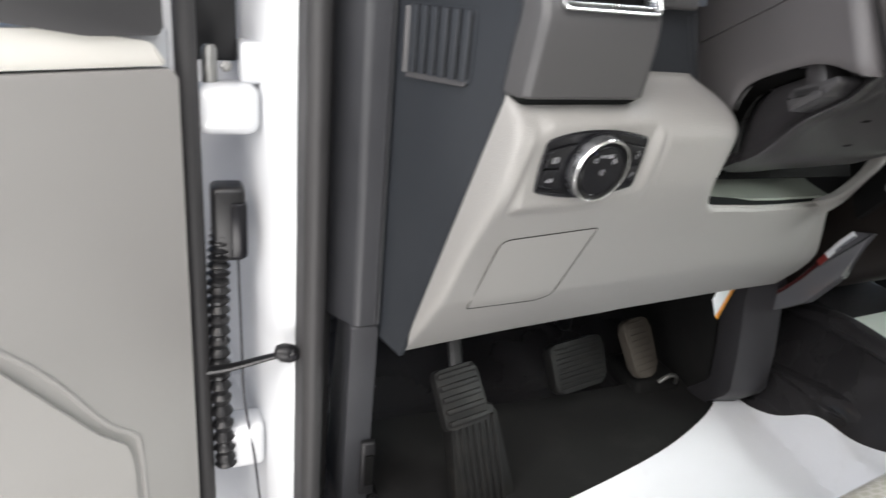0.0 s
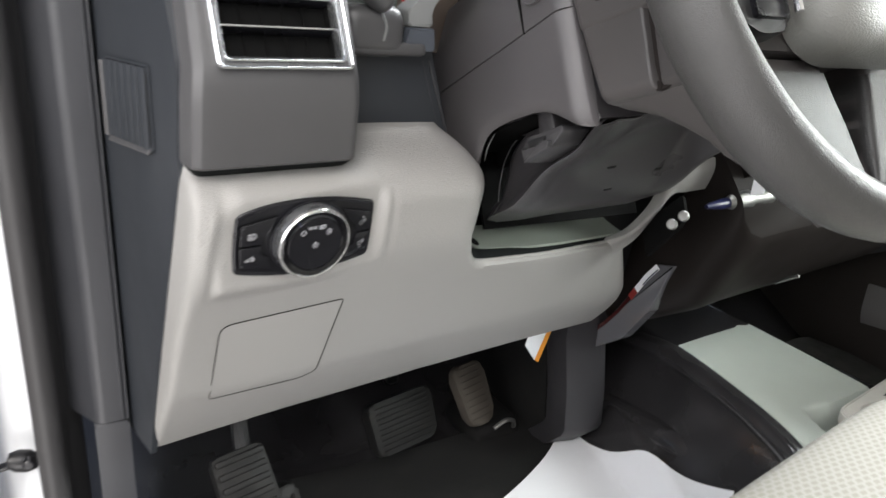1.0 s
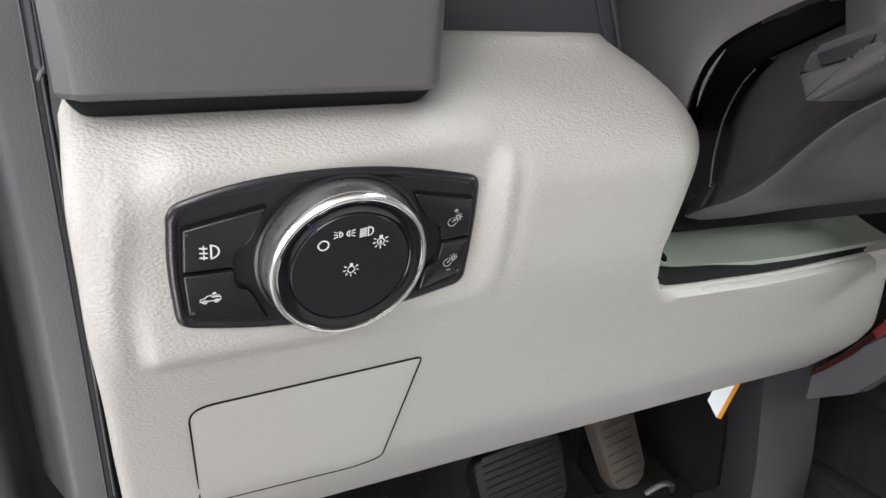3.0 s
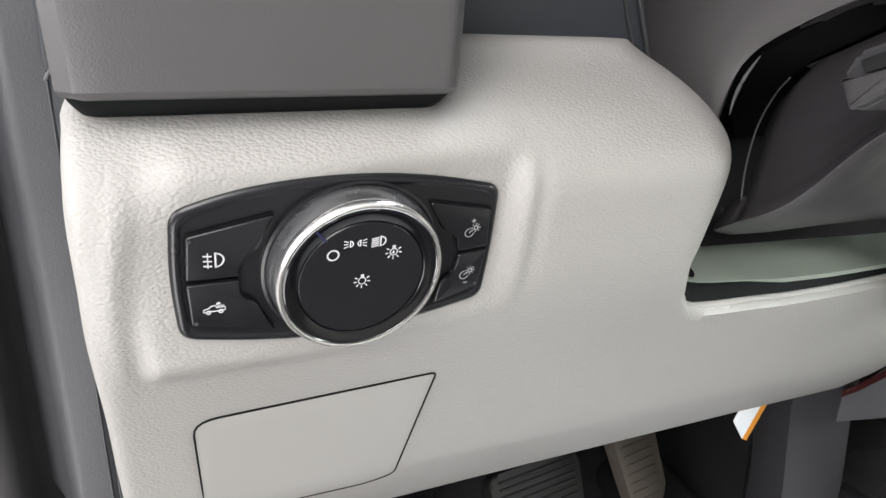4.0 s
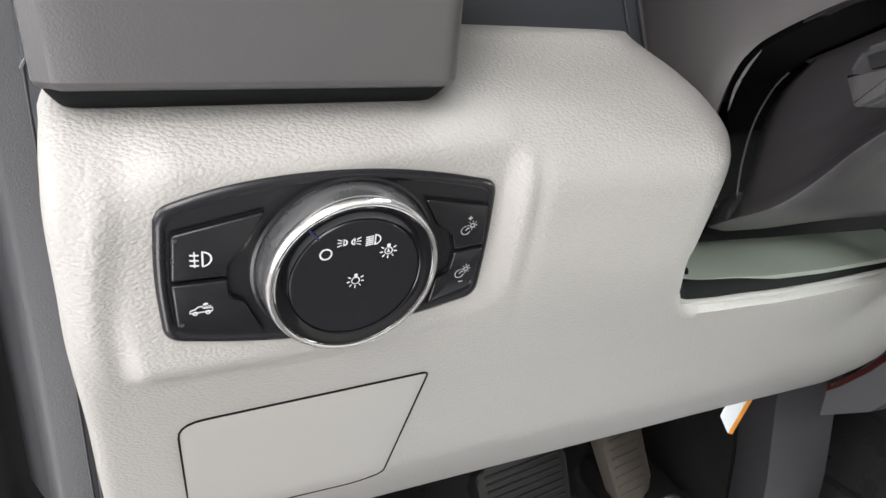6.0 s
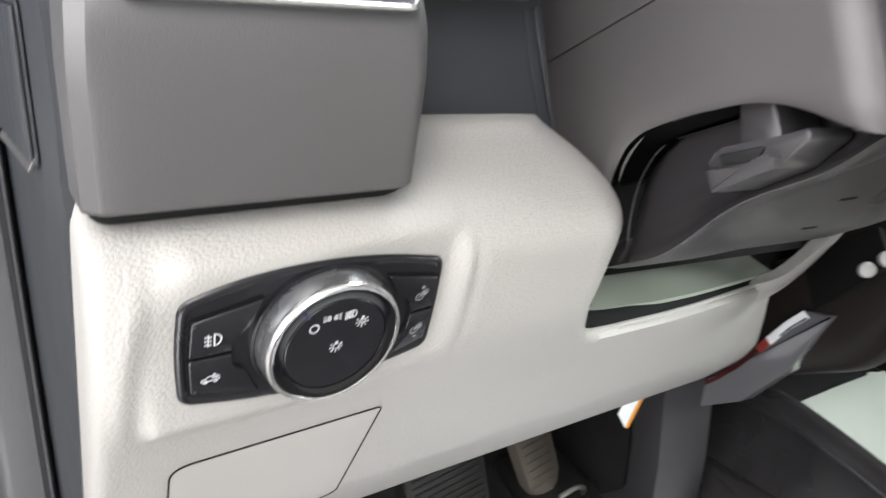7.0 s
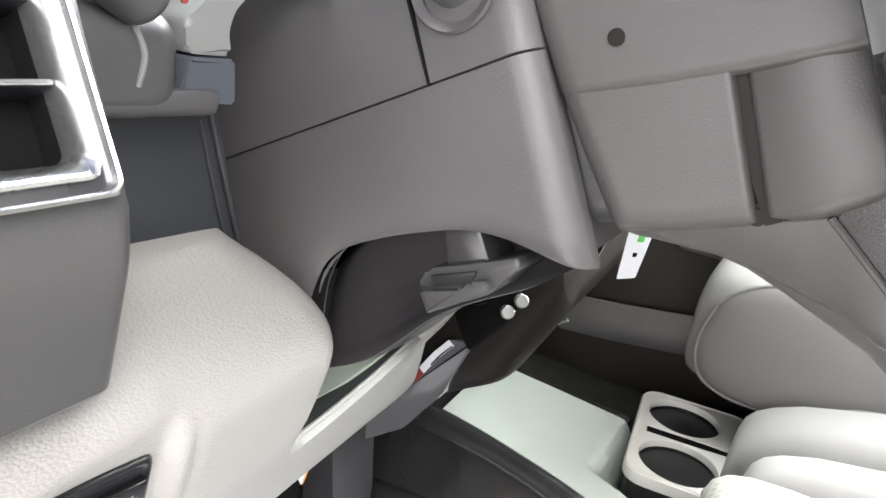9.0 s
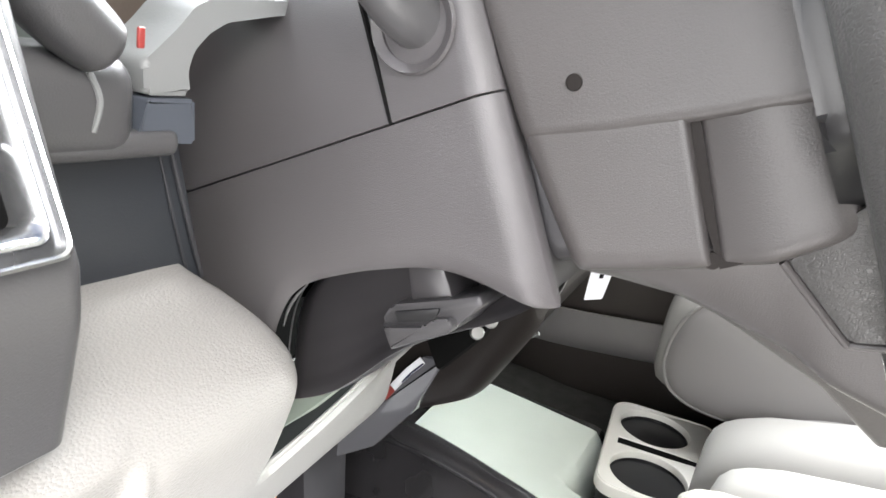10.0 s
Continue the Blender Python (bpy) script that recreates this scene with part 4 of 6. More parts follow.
def dash_core():
    pts = [(0.735, 0.385), (0.715, 0.55), (0.705, 0.62), (0.66, 0.70), (0.655, 0.78), (0.64, 0.94), (0.80, 0.98), (1.24, 0.93), (1.24, 0.40)]
    c = part("dashboard", bm_prism(pts, 1.60, YZ(0.33), 0.01), BLACK)
    tagged(c, "black dashboard body behind the panels", "dashboard", kind="structure")
    over = part("dashboard_overhang", bm_prism(round_poly([(0.62, 0.60), (0.515, 0.655), (0.485, 0.78), (0.53, 0.90), (0.68, 0.93), (0.70, 0.60)], 0.03), 0.88, YZ(1.02), 0.02), BROWN_BLACK)
    tagged(over, "dark dashboard overhang above the passenger footwell", "dashboard", kind="structure")
    # recessed fascia between pod and column
    t = thing("fascia_panel", (0.52, 0.60, 0.69), "dark slate fascia panel between air vent and steering column", "fascia panel")
    part("face", bm_grid(lambda u, v: (0.44 + (0.134 - 0.026 * v) * u, 0.5905 - 0.003 * v, 0.685 + 0.085 * v), 12, 10, 0.01), SLATE, t)
    part("trim_strip", bm_tube([(0.5695, 0.5885, 0.694), (0.563, 0.5880, 0.712), (0.556, 0.5875, 0.731), (0.545, 0.5870, 0.763)], 0.0014, 8), SEAL, t)
    part("trim_strip", bm_tube([(0.5600, 0.5890, 0.700), (0.554, 0.5885, 0.715), (0.547, 0.5880, 0.736), (0.539, 0.5875, 0.761)], 0.0009, 8), SEAL, t)
    # instrument cluster surround
    k = thing("instrument_cluster", (0.55, 0.58, 0.77), "grey instrument cluster surround beside the steering column", "instrument cluster")
    part("lower_block", bm_prism(round_poly([(0.508, 0.773), (0.539, 0.7715), (0.5375, 0.7915), (0.5135, 0.7915)], 0.0015), 0.03, XZ(0.595), 0.002), BLOCK, k, "slate blue block")
    sweep = [(0.513, 0.7925), (0.5373, 0.7925), (0.535, 0.803), (0.538, 0.812), (0.546, 0.820), (0.556, 0.8255), (0.590, 0.832), (0.66, 0.836), (0.66, 0.846), (0.590, 0.839), (0.547, 0.835), (0.537, 0.830), (0.529, 0.821), (0.518, 0.811), (0.512, 0.806)]
    part("bezel", bm_prism(round_poly(sweep, 0.003), 0.030, XZ(0.597), 0.003, 3), BEZEL, k)
    part("inner_wall", bm_prism([(0.530, 0.765), (0.70, 0.765), (0.70, 0.838), (0.56, 0.831), (0.538, 0.818)], 0.010, XZ(0.654)), BROWN, k)
    part("lens", bm_prism([(0.48, 0.80), (0.75, 0.80), (0.75, 0.95), (0.46, 0.95)], 0.003, XZ(0.650)), LENS, k)
    h = thing("dimmer_hood", (0.49, 0.585, 0.765), "charcoal rounded hood and switch barrel beside the cluster", "switch hood")
    part("barrel", bm_box((0.060, 0.05, 0.044), (0.4795, 0.585, 0.787), 0.014, 5), CHARCOAL, h)
    part("hood", bm_tube([(0.425, 0.578, 0.880), (0.452, 0.570, 0.848), (0.473, 0.563, 0.824), (0.486, 0.560, 0.813), (0.4895, 0.560, 0.8105)], lambda q: 0.0175 - 0.0070 * q - 0.006 * max(0, q - 0.85) / 0.15, 20), CHARCOAL, h)
    # thin pale tube painted in as the barrel's highlight
    part("barrel_highlight", bm_tube([(0.484, 0.5605, 0.802), (0.488, 0.5595, 0.7915), (0.486, 0.5605, 0.7795)], 0.0013, 8), BEZEL, h, "pale line for the highlight on the barrel")
    part("base", bm_box((0.08, 0.05, 0.012), (0.490, 0.587, 0.7725), 0.005), CHARCOAL, h)
    part("warning_mark", bm_box((0.003, 0.002, 0.008), (0.4985, 0.5515, 0.8165), 0.0008), RED, h, "small red mark")


BLOCK = material("slate_block_plastic", (0.055, 0.062, 0.075), 0.4, grain=0.1, vary=0.05)
LENS = material("cluster_lens", (0.11, 0.13, 0.12), 0.08, vary=0.3, vary_scale=30, coat=0.6)
vent_pod()
end_cap()
dash_core()

# ---- steering column and wheel ----
TILT = radians(26.7)
COL = frame_of((0.73, 0.91 * math.sin(TILT), 0.91 * math.cos(TILT)), (1, 0, 0), (0, math.sin(TILT), math.cos(TILT)))   # local z points to the driver


def soft_curve(t, ts, vs, w=0.004):
    """Straight pieces between given points, with the kinks rounded off."""
    return sum(float(np.interp(t + w * k, ts, vs)) for k in (-2, -1, 0, 1, 2)) / 5


def C(u, v, s):
    """Column coordinates: across, up in the wheel's plane, and forward along the axis from the hub's back."""
    return COL @ Vector((u - 0.73, v - 0.91, -s))


SILVER_GREY = material("lit_arch_edge", (0.10, 0.10, 0.10), 0.4, vary=0.05)
LEVER = material("satin_charcoal_plastic", (0.036, 0.035, 0.037), 0.32, grain=0.2, grain_scale=1500, vary=0.05)
# the shroud's plastic again, darkened for the shade inside the recess
RECESS = material("shaded_recess_plastic", (0.036, 0.034, 0.036), 0.33, grain=0.12, grain_scale=2200, vary=0.05)


def column():
    t = thing("steering_column", (0.73, 0.55, 0.62), "warm grey plastic steering column shroud with a tilt lever recess", "steering column")
    # upper and lower shroud, lofted along the axis
    def shell_rings(lower):
        rings = []
        for s in [0.030, 0.0306, 0.032, 0.034, 0.037, 0.040, 0.044] + [0.048 + 0.0035 * i for i in range(48)] + [0.225, 0.24, 0.275]:
            ins = 0.010 * max(0, 1 - (s - 0.030) / 0.012) ** 2
            xl = 0.585 - 0.004 * sm((s - 0.05) / 0.2)
            # lower edge of the outer wall: an arch over the lever recess
            arch = soft_curve(s, [0.03, 0.04, 0.055, 0.071, 0.09, 0.122, 0.15, 0.165, 0.178, 0.186, 0.20, 0.22, 0.275], [0.832, 0.837, 0.848, 0.858, 0.864, 0.8675, 0.8680, 0.866, 0.858, 0.848, 0.830, 0.812, 0.79])
            if lower:
                pts = [(xl + 0.002 + ins, 0.93015), (xl + ins, 0.9296), (xl + ins, 0.90), (xl + ins, arch + 0.012), (xl + 0.0012 + ins, arch + 0.003), (xl + 0.004 + ins, arch), (xl + 0.0068 + ins, arch + 0.003), (xl + 0.010 + ins, 0.926)]
            else:
                top = 1.045 - 0.05 * sm((s - 0.2) / 0.1)
                pts = [(xl + 0.002 + ins, 0.93035), (xl + ins, 0.9309), (xl + ins + 0.002, 0.97), (xl + 0.012 + ins, 1.01 - ins), (xl + 0.05, top - 0.01 - ins), (0.73, top - ins), (0.875, top - 0.02), (0.875, 0.93)]
            rings.append([C(u, v, s) for u, v in pts])
        return rings
    part("lower_shroud", bm_rings(shell_rings(True)), SHROUD, t, angle=60)
    part("upper_shroud", bm_rings(shell_rings(False)), SHROUD, t, angle=60)
    # black block added for the deep shade inside the shroud
    part("void_block", bm_prism([(0.655, 0.853), (0.86, 0.868), (0.86, 1.02), (0.605, 1.02), (0.605, 0.872), (0.655, 0.872)], 0.21, COL @ Matrix.Translation((-0.73, -0.91, -0.26))), GAP, t)
    # stalk opening and seam on the side
    part("side_seam", bm_box((0.003, 0.075, 0.0014), (0, 0, 0), 0, 1, frame_of(C(0.5855, 0.9675, 0.083), (1, 0, 0), (0, math.sin(TILT), math.cos(TILT)))), GAP, t)
    r = part("stalk_socket", bm_lathe([(0.0195, -0.002), (0.0215, 0.001), (0.0205, 0.0025), (0.0165, 0.0), (0.0145, -0.006)], frame_of(C(0.5855, 0.968, 0.060), (0, math.sin(TILT), math.cos(TILT)), (0, math.cos(TILT), -math.sin(TILT))), 32), SHROUD, t)
    part("turn_stalk", bm_tube([C(0.60, 0.968, 0.060), C(0.578, 0.978, 0.060), C(0.562, 1.00, 0.059), C(0.55, 1.06, 0.057)], lambda q: 0.0145 - 0.002 * q, 18), CHARCOAL, t, "charcoal turn signal stalk")
    # inner wall of the recess: it swells to a ridge, then turns under
    RS, RV = [0.03, 0.05, 0.065, 0.09, 0.115, 0.132, 0.145, 0.16, 0.175, 0.195, 0.23, 0.30], [0.838, 0.8325, 0.828, 0.8255, 0.8235, 0.820, 0.8155, 0.809, 0.803, 0.798, 0.7975, 0.797]
    section = [(0.640, 1.06), (0.639, 1.0), (0.637, 0.75), (0.634, 0.5), (0.629, 0.3), (0.6235, 0.15), (0.6185, 0.06), (0.6160, 0.0), (0.6163, -0.03), (0.6175, -0.06), (0.6200, -0.09), (0.6245, -0.11), (0.631, -0.13), (0.640, -0.15), (0.655, -0.165), (0.68, -0.18), (0.75, -0.10), (0.83, 0.05)]

    def inner(u, v):
        q = v * (len(section) - 1)
        i = min(int(q), len(section) - 2)
        x = section[i][0] + (section[i + 1][0] - section[i][0]) * (q - i)
        h = section[i][1] + (section[i + 1][1] - section[i][1]) * (q - i)
        smax = soft_curve(h, [-0.18, -0.05, 0.0, 0.42, 0.64, 0.83, 0.97, 1.06], [0.268, 0.245, 0.228, 0.2265, 0.222, 0.214, 0.201, 0.183], 0.02)
        w = min(1.0, u / 0.93)
        s = 0.035 + (smax - 0.035) * w
        curl = max(0.0, u - 0.93) / 0.07
        lo = soft_curve(s, RS, RV, 0.006)
        near = 1 - sm((s - 0.035) / 0.06)
        k = min(max((x - 0.616) / 0.030, 0), 1)
        dip = math.sqrt(max(0, 1 - (1 - k) ** 2)) * 0.0022 * (1 - sm((x - 0.66) / 0.06))
        under = lo - 0.0010 * sm((x - 0.6185) / 0.03) - dip * sm((s - 0.055) / 0.03) + (0.15 * max(0, x - 0.632) + 0.004 * sm((x - 0.62) / 0.02)) * (1 - sm((s - 0.09) / 0.13)) + 0.009 * sm((x - 0.645) / 0.05) * (1 - sm((s - 0.09) / 0.07))
        side = x < 0.64
        edge = sm((w - 0.90) / 0.10) ** 2
        return C(x - 0.012 * near * side + (0.004 * edge + 0.016 * curl) * side, lo + (0.866 - lo) * h if h > 0 else under + 0.016 * curl, s + 0.003 * math.sin(math.pi * 0.5 * curl) * side)
    part("nose", bm_prism(round_poly([(0.600, 0.8405), (0.640, 0.842), (0.86, 0.862), (0.86, 0.93), (0.600, 0.93)], 0.006), 0.022, COL @ Matrix.Translation((-0.73, -0.91, -0.054)), 0.004), RECESS, t)
    part("recess_wall", bm_grid(inner, 90, 98, 0.003, (1, 0, 0)), RECESS, t, angle=80)

    def roof(u, v):
        s = 0.040 + 0.098 * u
        arch = soft_curve(s, [0.04, 0.055, 0.071, 0.09, 0.122, 0.15], [0.837, 0.848, 0.858, 0.864, 0.8675, 0.8680])
        k = sm(v)
        return C(0.591 + 0.040 * v - 0.012 * (1 - sm((s - 0.035) / 0.06)) * v, arch + 0.0045 * math.sin(math.pi * min(v, 0.6)) + (0.869 - arch) * 0.35 * k, s)
    part("recess_roof", bm_grid(roof, 30, 10, 0.002, (0, 0, 1)), RECESS, t, angle=80)
    # black sheet added for the shade at the recess's far end
    part("recess_dark_sheet", bm_prism([(0.640, 0.790), (0.87, 0.79), (0.87, 0.90), (0.640, 0.90)], 0.004, COL @ Matrix.Translation((-0.73, -0.91, -0.288))), GAP, t)
    part("recess_rib", bm_tube([C(0.640, 0.868, 0.196), C(0.638, 0.862, 0.206), C(0.634, 0.848, 0.217), C(0.630, 0.828, 0.225), C(0.628, 0.810, 0.230)], 0.0005, 8), CHARCOAL, t)
    # paler sliver: light on the arch's inner edge, put into the colour
    part("arch_edge", bm_tube([C(0.5925, 0.846, 0.188), C(0.5925, 0.854, 0.182), C(0.5925, 0.861, 0.173), C(0.5925, 0.866, 0.163)], lambda q: 0.0002 + 0.0007 * math.sin(math.pi * q), 8), SILVER_GREY, t, "grey sliver for the light on the arch's inner edge")
    for u, v, s in ((0.68, 0.8195, 0.11), (0.76, 0.8190, 0.13), (0.72, 0.8075, 0.165)):
        part("screw_hole", bm_lathe([(0.0, 0.0), (0.004, 0.0), (0.0046, 0.001)], frame_of(C(u, v - 0.0035, s), (1, 0, 0), (0, 0.9, -0.45)), 14, False), GAP, t)
    # tilt lever
    side = COL @ Matrix.Translation((-0.73, -0.91, 0)) @ Matrix(((0, 0, -1, 0), (0, 1, 0, 0), (-1, 0, 0, 0), (0, 0, 0, 1)))   # local x runs forward along the axis, y up, z out to the door
    lev = lambda pts, u0, u1, bev, mat, parent, label="", name="tilt_lever": part(name, bm_prism(pts, u1 - u0, side @ Matrix.Translation((0, 0, -u1)), bev, 2), mat, parent, label)
    lv = lev(round_poly([(0.1215, 0.8410), (0.1130, 0.8480), (0.0830, 0.8455), (0.0640, 0.8455), (0.0635, 0.8400), (0.0785, 0.8335), (0.0810, 0.8310), (0.1180, 0.8260)], 0.0022, 3), 0.592, 0.622, 0.0018, LEVER, t, "charcoal tilt lever")
    lev(round_poly([(0.1190, 0.8400), (0.1120, 0.8372), (0.0950, 0.8352), (0.0885, 0.8385), (0.0805, 0.8375), (0.0790, 0.8350), (0.0810, 0.8310), (0.1175, 0.8265)], 0.0012, 3), 0.5870, 0.600, 0.0016, LEVER, lv, "", "lever_face")
    lev(round_poly([(0.1120, 0.8445), (0.0860, 0.8425), (0.0880, 0.8395), (0.0945, 0.8372), (0.1110, 0.8388)], 0.001, 2), 0.5905, 0.600, 0.0004, BLACK, lv, "", "lever_pocket")
    lev(round_poly([(0.1075, 0.846), (0.1035, 0.868), (0.0845, 0.866), (0.0830, 0.844)], 0.002, 2), 0.600, 0.630, 0.0022, RECESS, lv, "", "lever_stem")
    # ignition barrel, key and tag on the far side
    k = thing("key_tag", (0.87, 0.45, 0.63), "white key tag hanging from the ignition key", "key tag")
    tm = frame_of((0.884, 0, 0), (0, 1, 0), (0, 0, 1))
    part("tag", bm_prism(round_poly([(0.463, 0.639), (0.448, 0.645), (0.442, 0.690), (0.462, 0.688)], 0.001, 2), 0.0014, tm), PAPER, k)
    part("tag_mark", bm_prism([(0.4535, 0.676), (0.448, 0.677), (0.4475, 0.683), (0.453, 0.683)], 0.002, tm @ Matrix.Translation((0, 0, -0.0004))), GREEN, k)
    part("tag_hole", bm_prism([(0.4545, 0.662), (0.451, 0.663), (0.4508, 0.6665), (0.4543, 0.666)], 0.002, tm @ Matrix.Translation((0, 0, -0.0004))), GAP, k)
    part("key_ring", bm_tube([(0.868 + 0.010 * math.cos(a), 0.452, 0.700 + 0.010 * math.sin(a)) for a in [i * math.pi / 8 for i in range(17)]], 0.0012, 6, 1), STEEL, k)
    part("key", bm_box((0.004, 0.030, 0.022), (0.872, 0.462, 0.704), 0.002), STEEL, k)


def column_mount():
    t = thing("column_bracket", (0.92, 0.62, 0.45), "black steel column bracket with two bright bolts", "bracket")
    m = frame_of((0.893, 0.560, 0.575), (0.10, -0.60, 0.79), (0.5, 0.68, 0.50))
    part("plate", bm_prism(round_poly([(-0.055, -0.016), (0.01, -0.016), (0.022, -0.008), (0.022, 0.03), (-0.055, 0.045)], 0.004), 0.0045, m @ Matrix.Translation((0, 0, 0.0035)), 0.001), GAP, t)
    for p in ((0.876, 0.5538, 0.5785), (0.884, 0.5455, 0.5905)):
        part("bolt", bm_lathe([(0.0068, -0.0015), (0.0068, 0.003), (0.0055, 0.0045), (0.0, 0.0048)], facing(Vector(p) + Vector((-0.75, -0.5, 0.3)) * 0.0065, (-0.75, -0.5, 0.3)), 12, False), STEEL, t, "bright zinc bolt")
    # stands for a white connector and its blue wire, turned like a shaft
    b = thing("wire_connector", (1.01, 0.563, 0.59), "steel-grey stand-in for a connector and blue wire behind the steering wheel", "shaft")
    m2 = frame_of((0.960, 0.5620, 0.5950), (0, 1, 0), (-0.05, 0.02, 1))
    if m2.col[2].x < 0:
        m2 = m2 @ Matrix.Rotation(radians(180), 4, "X")
    part("sleeve", bm_lathe([(0.005, 0.014), (0.0090, 0.024), (0.0125, 0.032), (0.0125, 0.058), (0.0090, 0.064), (0.0090, 0.078), (0.0105, 0.082), (0.0105, 0.100), (0.005, 0.106)], m2, 24), STEEL, b)
    part("collar", bm_lathe([(0.0030, -0.020), (0.0045, -0.014), (0.0056, -0.004), (0.0070, 0.012), (0.0068, 0.024), (0.004, 0.028)], m2, 24), BLUE, b, "blue stand-in for the wire")


def wheel():
    t = thing("steering_wheel", C(0.73, 0.91, -0.08), "dark grey leather steering wheel with a padded hub", "steering wheel")
    R, w = 0.187, -0.108
    n = 96
    line = [C(0.73 + R * math.cos(2 * math.pi * i / n), 0.91 + R * math.sin(2 * math.pi * i / n), w) for i in range(n)]
    ax = COL.col[2].to_3d()
    ctr = C(0.73, 0.91, w)
    rings = []
    for p in line + line[:1]:
        out = (p - ctr).normalized()
        rings.append([p + out * (-0.002 + 0.0170 * math.cos(a)) + ax * (0.006 + 0.0245 * math.sin(a)) for a in [2 * math.pi * k / 20 for k in range(20)]])
    part("rim", bm_rings(rings, False), LEATHER, t)
    # hub: back cover, slit, front pad cover
    def slab(u0, u1, v0, v1, s0, s1, r, name, mat, label="", bev=0.006):
        pts = round_poly([(u0, v0), (u1, v0), (u1, v1), (u0, v1)], r, 6)
        return part(name, bm_prism([(x - 0.73, y - 0.91) for x, y in pts], s1 - s0, COL @ Matrix.Translation((0, 0, -s1)), bev, 3), mat, t, label)
    slab(0.612, 0.863, 0.846, 1.00, -0.094, 0.020, 0.02, "hub_core", HUB, "", 0.01)

    def side_skin(s0, s1, v0, v1, level, left=0.0, low=0.0, right=0.0, bulge=0.0):
        """One skin of the hub's flank: level is its depth, the others round its edges."""
        turn = lambda d, r: r - math.sqrt(max(r * r - (r - min(d, r)) ** 2, 0)) if r else 0.0

        def fn(a, b):
            s = s0(0.5) + (s1(0.5) - s0(0.5)) * a
            lo, hi = v0(s), v1(s)
            v = lo + (hi - lo) * b
            l, r = s0(v), s1(v)
            s = l + (r - l) * a
            u = level + turn(abs(s - l), left) + turn(abs(r - s), right) + turn(v - lo, low) - bulge * math.sin(math.pi * a)
            return C(u, v, s)
        return bm_grid(fn, 36, 36, 0.018, (1, 0, 0))
    edge_l = lambda v: float(np.interp(v, [0.845, 0.882, 0.912, 0.937, 1.0], [0.0200, 0.0262, 0.0300, 0.0320, 0.0345])) if v > 0.6 else 0.03
    step = lambda s: float(np.interp(s, [-0.095, -0.0674, -0.042, -0.0094, 0.025, 0.035], [0.8922, 0.8945, 0.8970, 0.9015, 0.9080, 0.911]))
    foot = lambda s: float(np.interp(s, [-0.095, -0.078, -0.0584, -0.0312, 0.0, 0.02], [0.8450, 0.8400, 0.8370, 0.8396, 0.8430, 0.8460]))
    part("upper_back_cover", side_skin(edge_l, lambda v: -0.108, lambda s: step(s) - 0.0006, lambda s: 1.0, 0.5935, left=0.009, low=0.002), HUB, t, "warm grey upper flank of the hub", angle=60)
    part("back_cover", side_skin(edge_l, lambda v: -0.0375 - 0.07 * (v - 0.87) if v > 0.6 else -0.038, foot, lambda s: step(s) + 0.002, 0.5946, left=0.010, low=0.010, right=0.0012), HUB, t, "warm grey lower flank of the hub", angle=60)
    part("front_cover", side_skin(lambda v: -0.0415 - 0.07 * (v - 0.87) if v > 0.6 else -0.0415, lambda v: -0.0905, foot, lambda s: step(s) + 0.002, 0.5985, left=0.0016, low=0.008, right=0.010, bulge=0.0035), HUB, t, "smooth convex flank of the hub", angle=60)
    part("flank_groove", bm_box((0.004, 0.058, 0.009), (0, 0, 0), 0, 1, COL @ Matrix.Translation((0.602 - 0.73, 0.868 - 0.91, 0.0405)) @ Matrix.Rotation(radians(-4), 4, "X")), BROWN_BLACK, t)
    part("groove_end", bm_lathe([(0.0, -0.004), (0.0034, -0.004), (0.0034, 0.0005), (0.0, 0.0005)], frame_of(C(0.600, 0.8425, -0.0360), (0, -0.893, 0.449), (0, 0.449, 0.893)), 16, False), BROWN_BLACK, t)
    slab(0.606, 0.860, 0.850, 1.00, 0.012, 0.060, 0.02, "collar", POST, "dark collar between hub and column", 0.006)
    low = lambda s: float(np.interp(s, [-0.09, -0.0654, -0.054, -0.0354, -0.0154, 0.0118, 0.02], [0.760, 0.7802, 0.7955, 0.811, 0.8262, 0.8395, 0.843]))

    def root(a, b):
        s = 0.016 - 0.101 * a
        v = low(s) + (0.8475 - low(s)) * b
        d = v - low(s)
        return C(0.6015 + 0.016 * (1 - b) + (0.006 - math.sqrt(max(0.006 ** 2 - (0.006 - min(d, 0.006)) ** 2, 0))), v, s)
    part("spoke_root", bm_grid(root, 30, 20, 0.03, (1, 0, 0)), HUB, t, "warm grey root of the lower spoke", angle=60)
    on = frame_of((0.6040, 0.3210, 0.7755), (0.007, -0.028, -0.025), (-0.001, -0.016, 0.012))
    part("spoke_insert", bm_prism(round_poly([(0.0, 0.0), (0.0385, 0.0005), (0.046, 0.012), (0.03, 0.045), (-0.006, 0.045), (-0.004, 0.020)], 0.002, 3), 0.0042, on @ Matrix.Translation((0, 0, -0.003)), 0.0008), LEATHER, t, "grained leather insert of the lower spoke")
    part("insert_ridge", bm_tube([on @ Vector(p) for p in ((-0.001, -0.0014, 0.0008), (0.02, -0.0013, 0.0010), (0.037, -0.0012, 0.0010), (0.0405, 0.0005, 0.0010), (0.048, 0.0115, 0.0010))], 0.0016, 8, 5), HUB, t, "raised edge of the insert")
    part("cover_hole", bm_lathe([(0.0, 0.0), (0.0034, 0.0), (0.0036, 0.0003), (0.0036, 0.0006)], frame_of(C(0.5932, 0.924, -0.001), (0, -0.893, 0.449), (0, 0.449, 0.893)), 20, False), BROWN_BLACK, t)
    # airbag pad
    rings = []
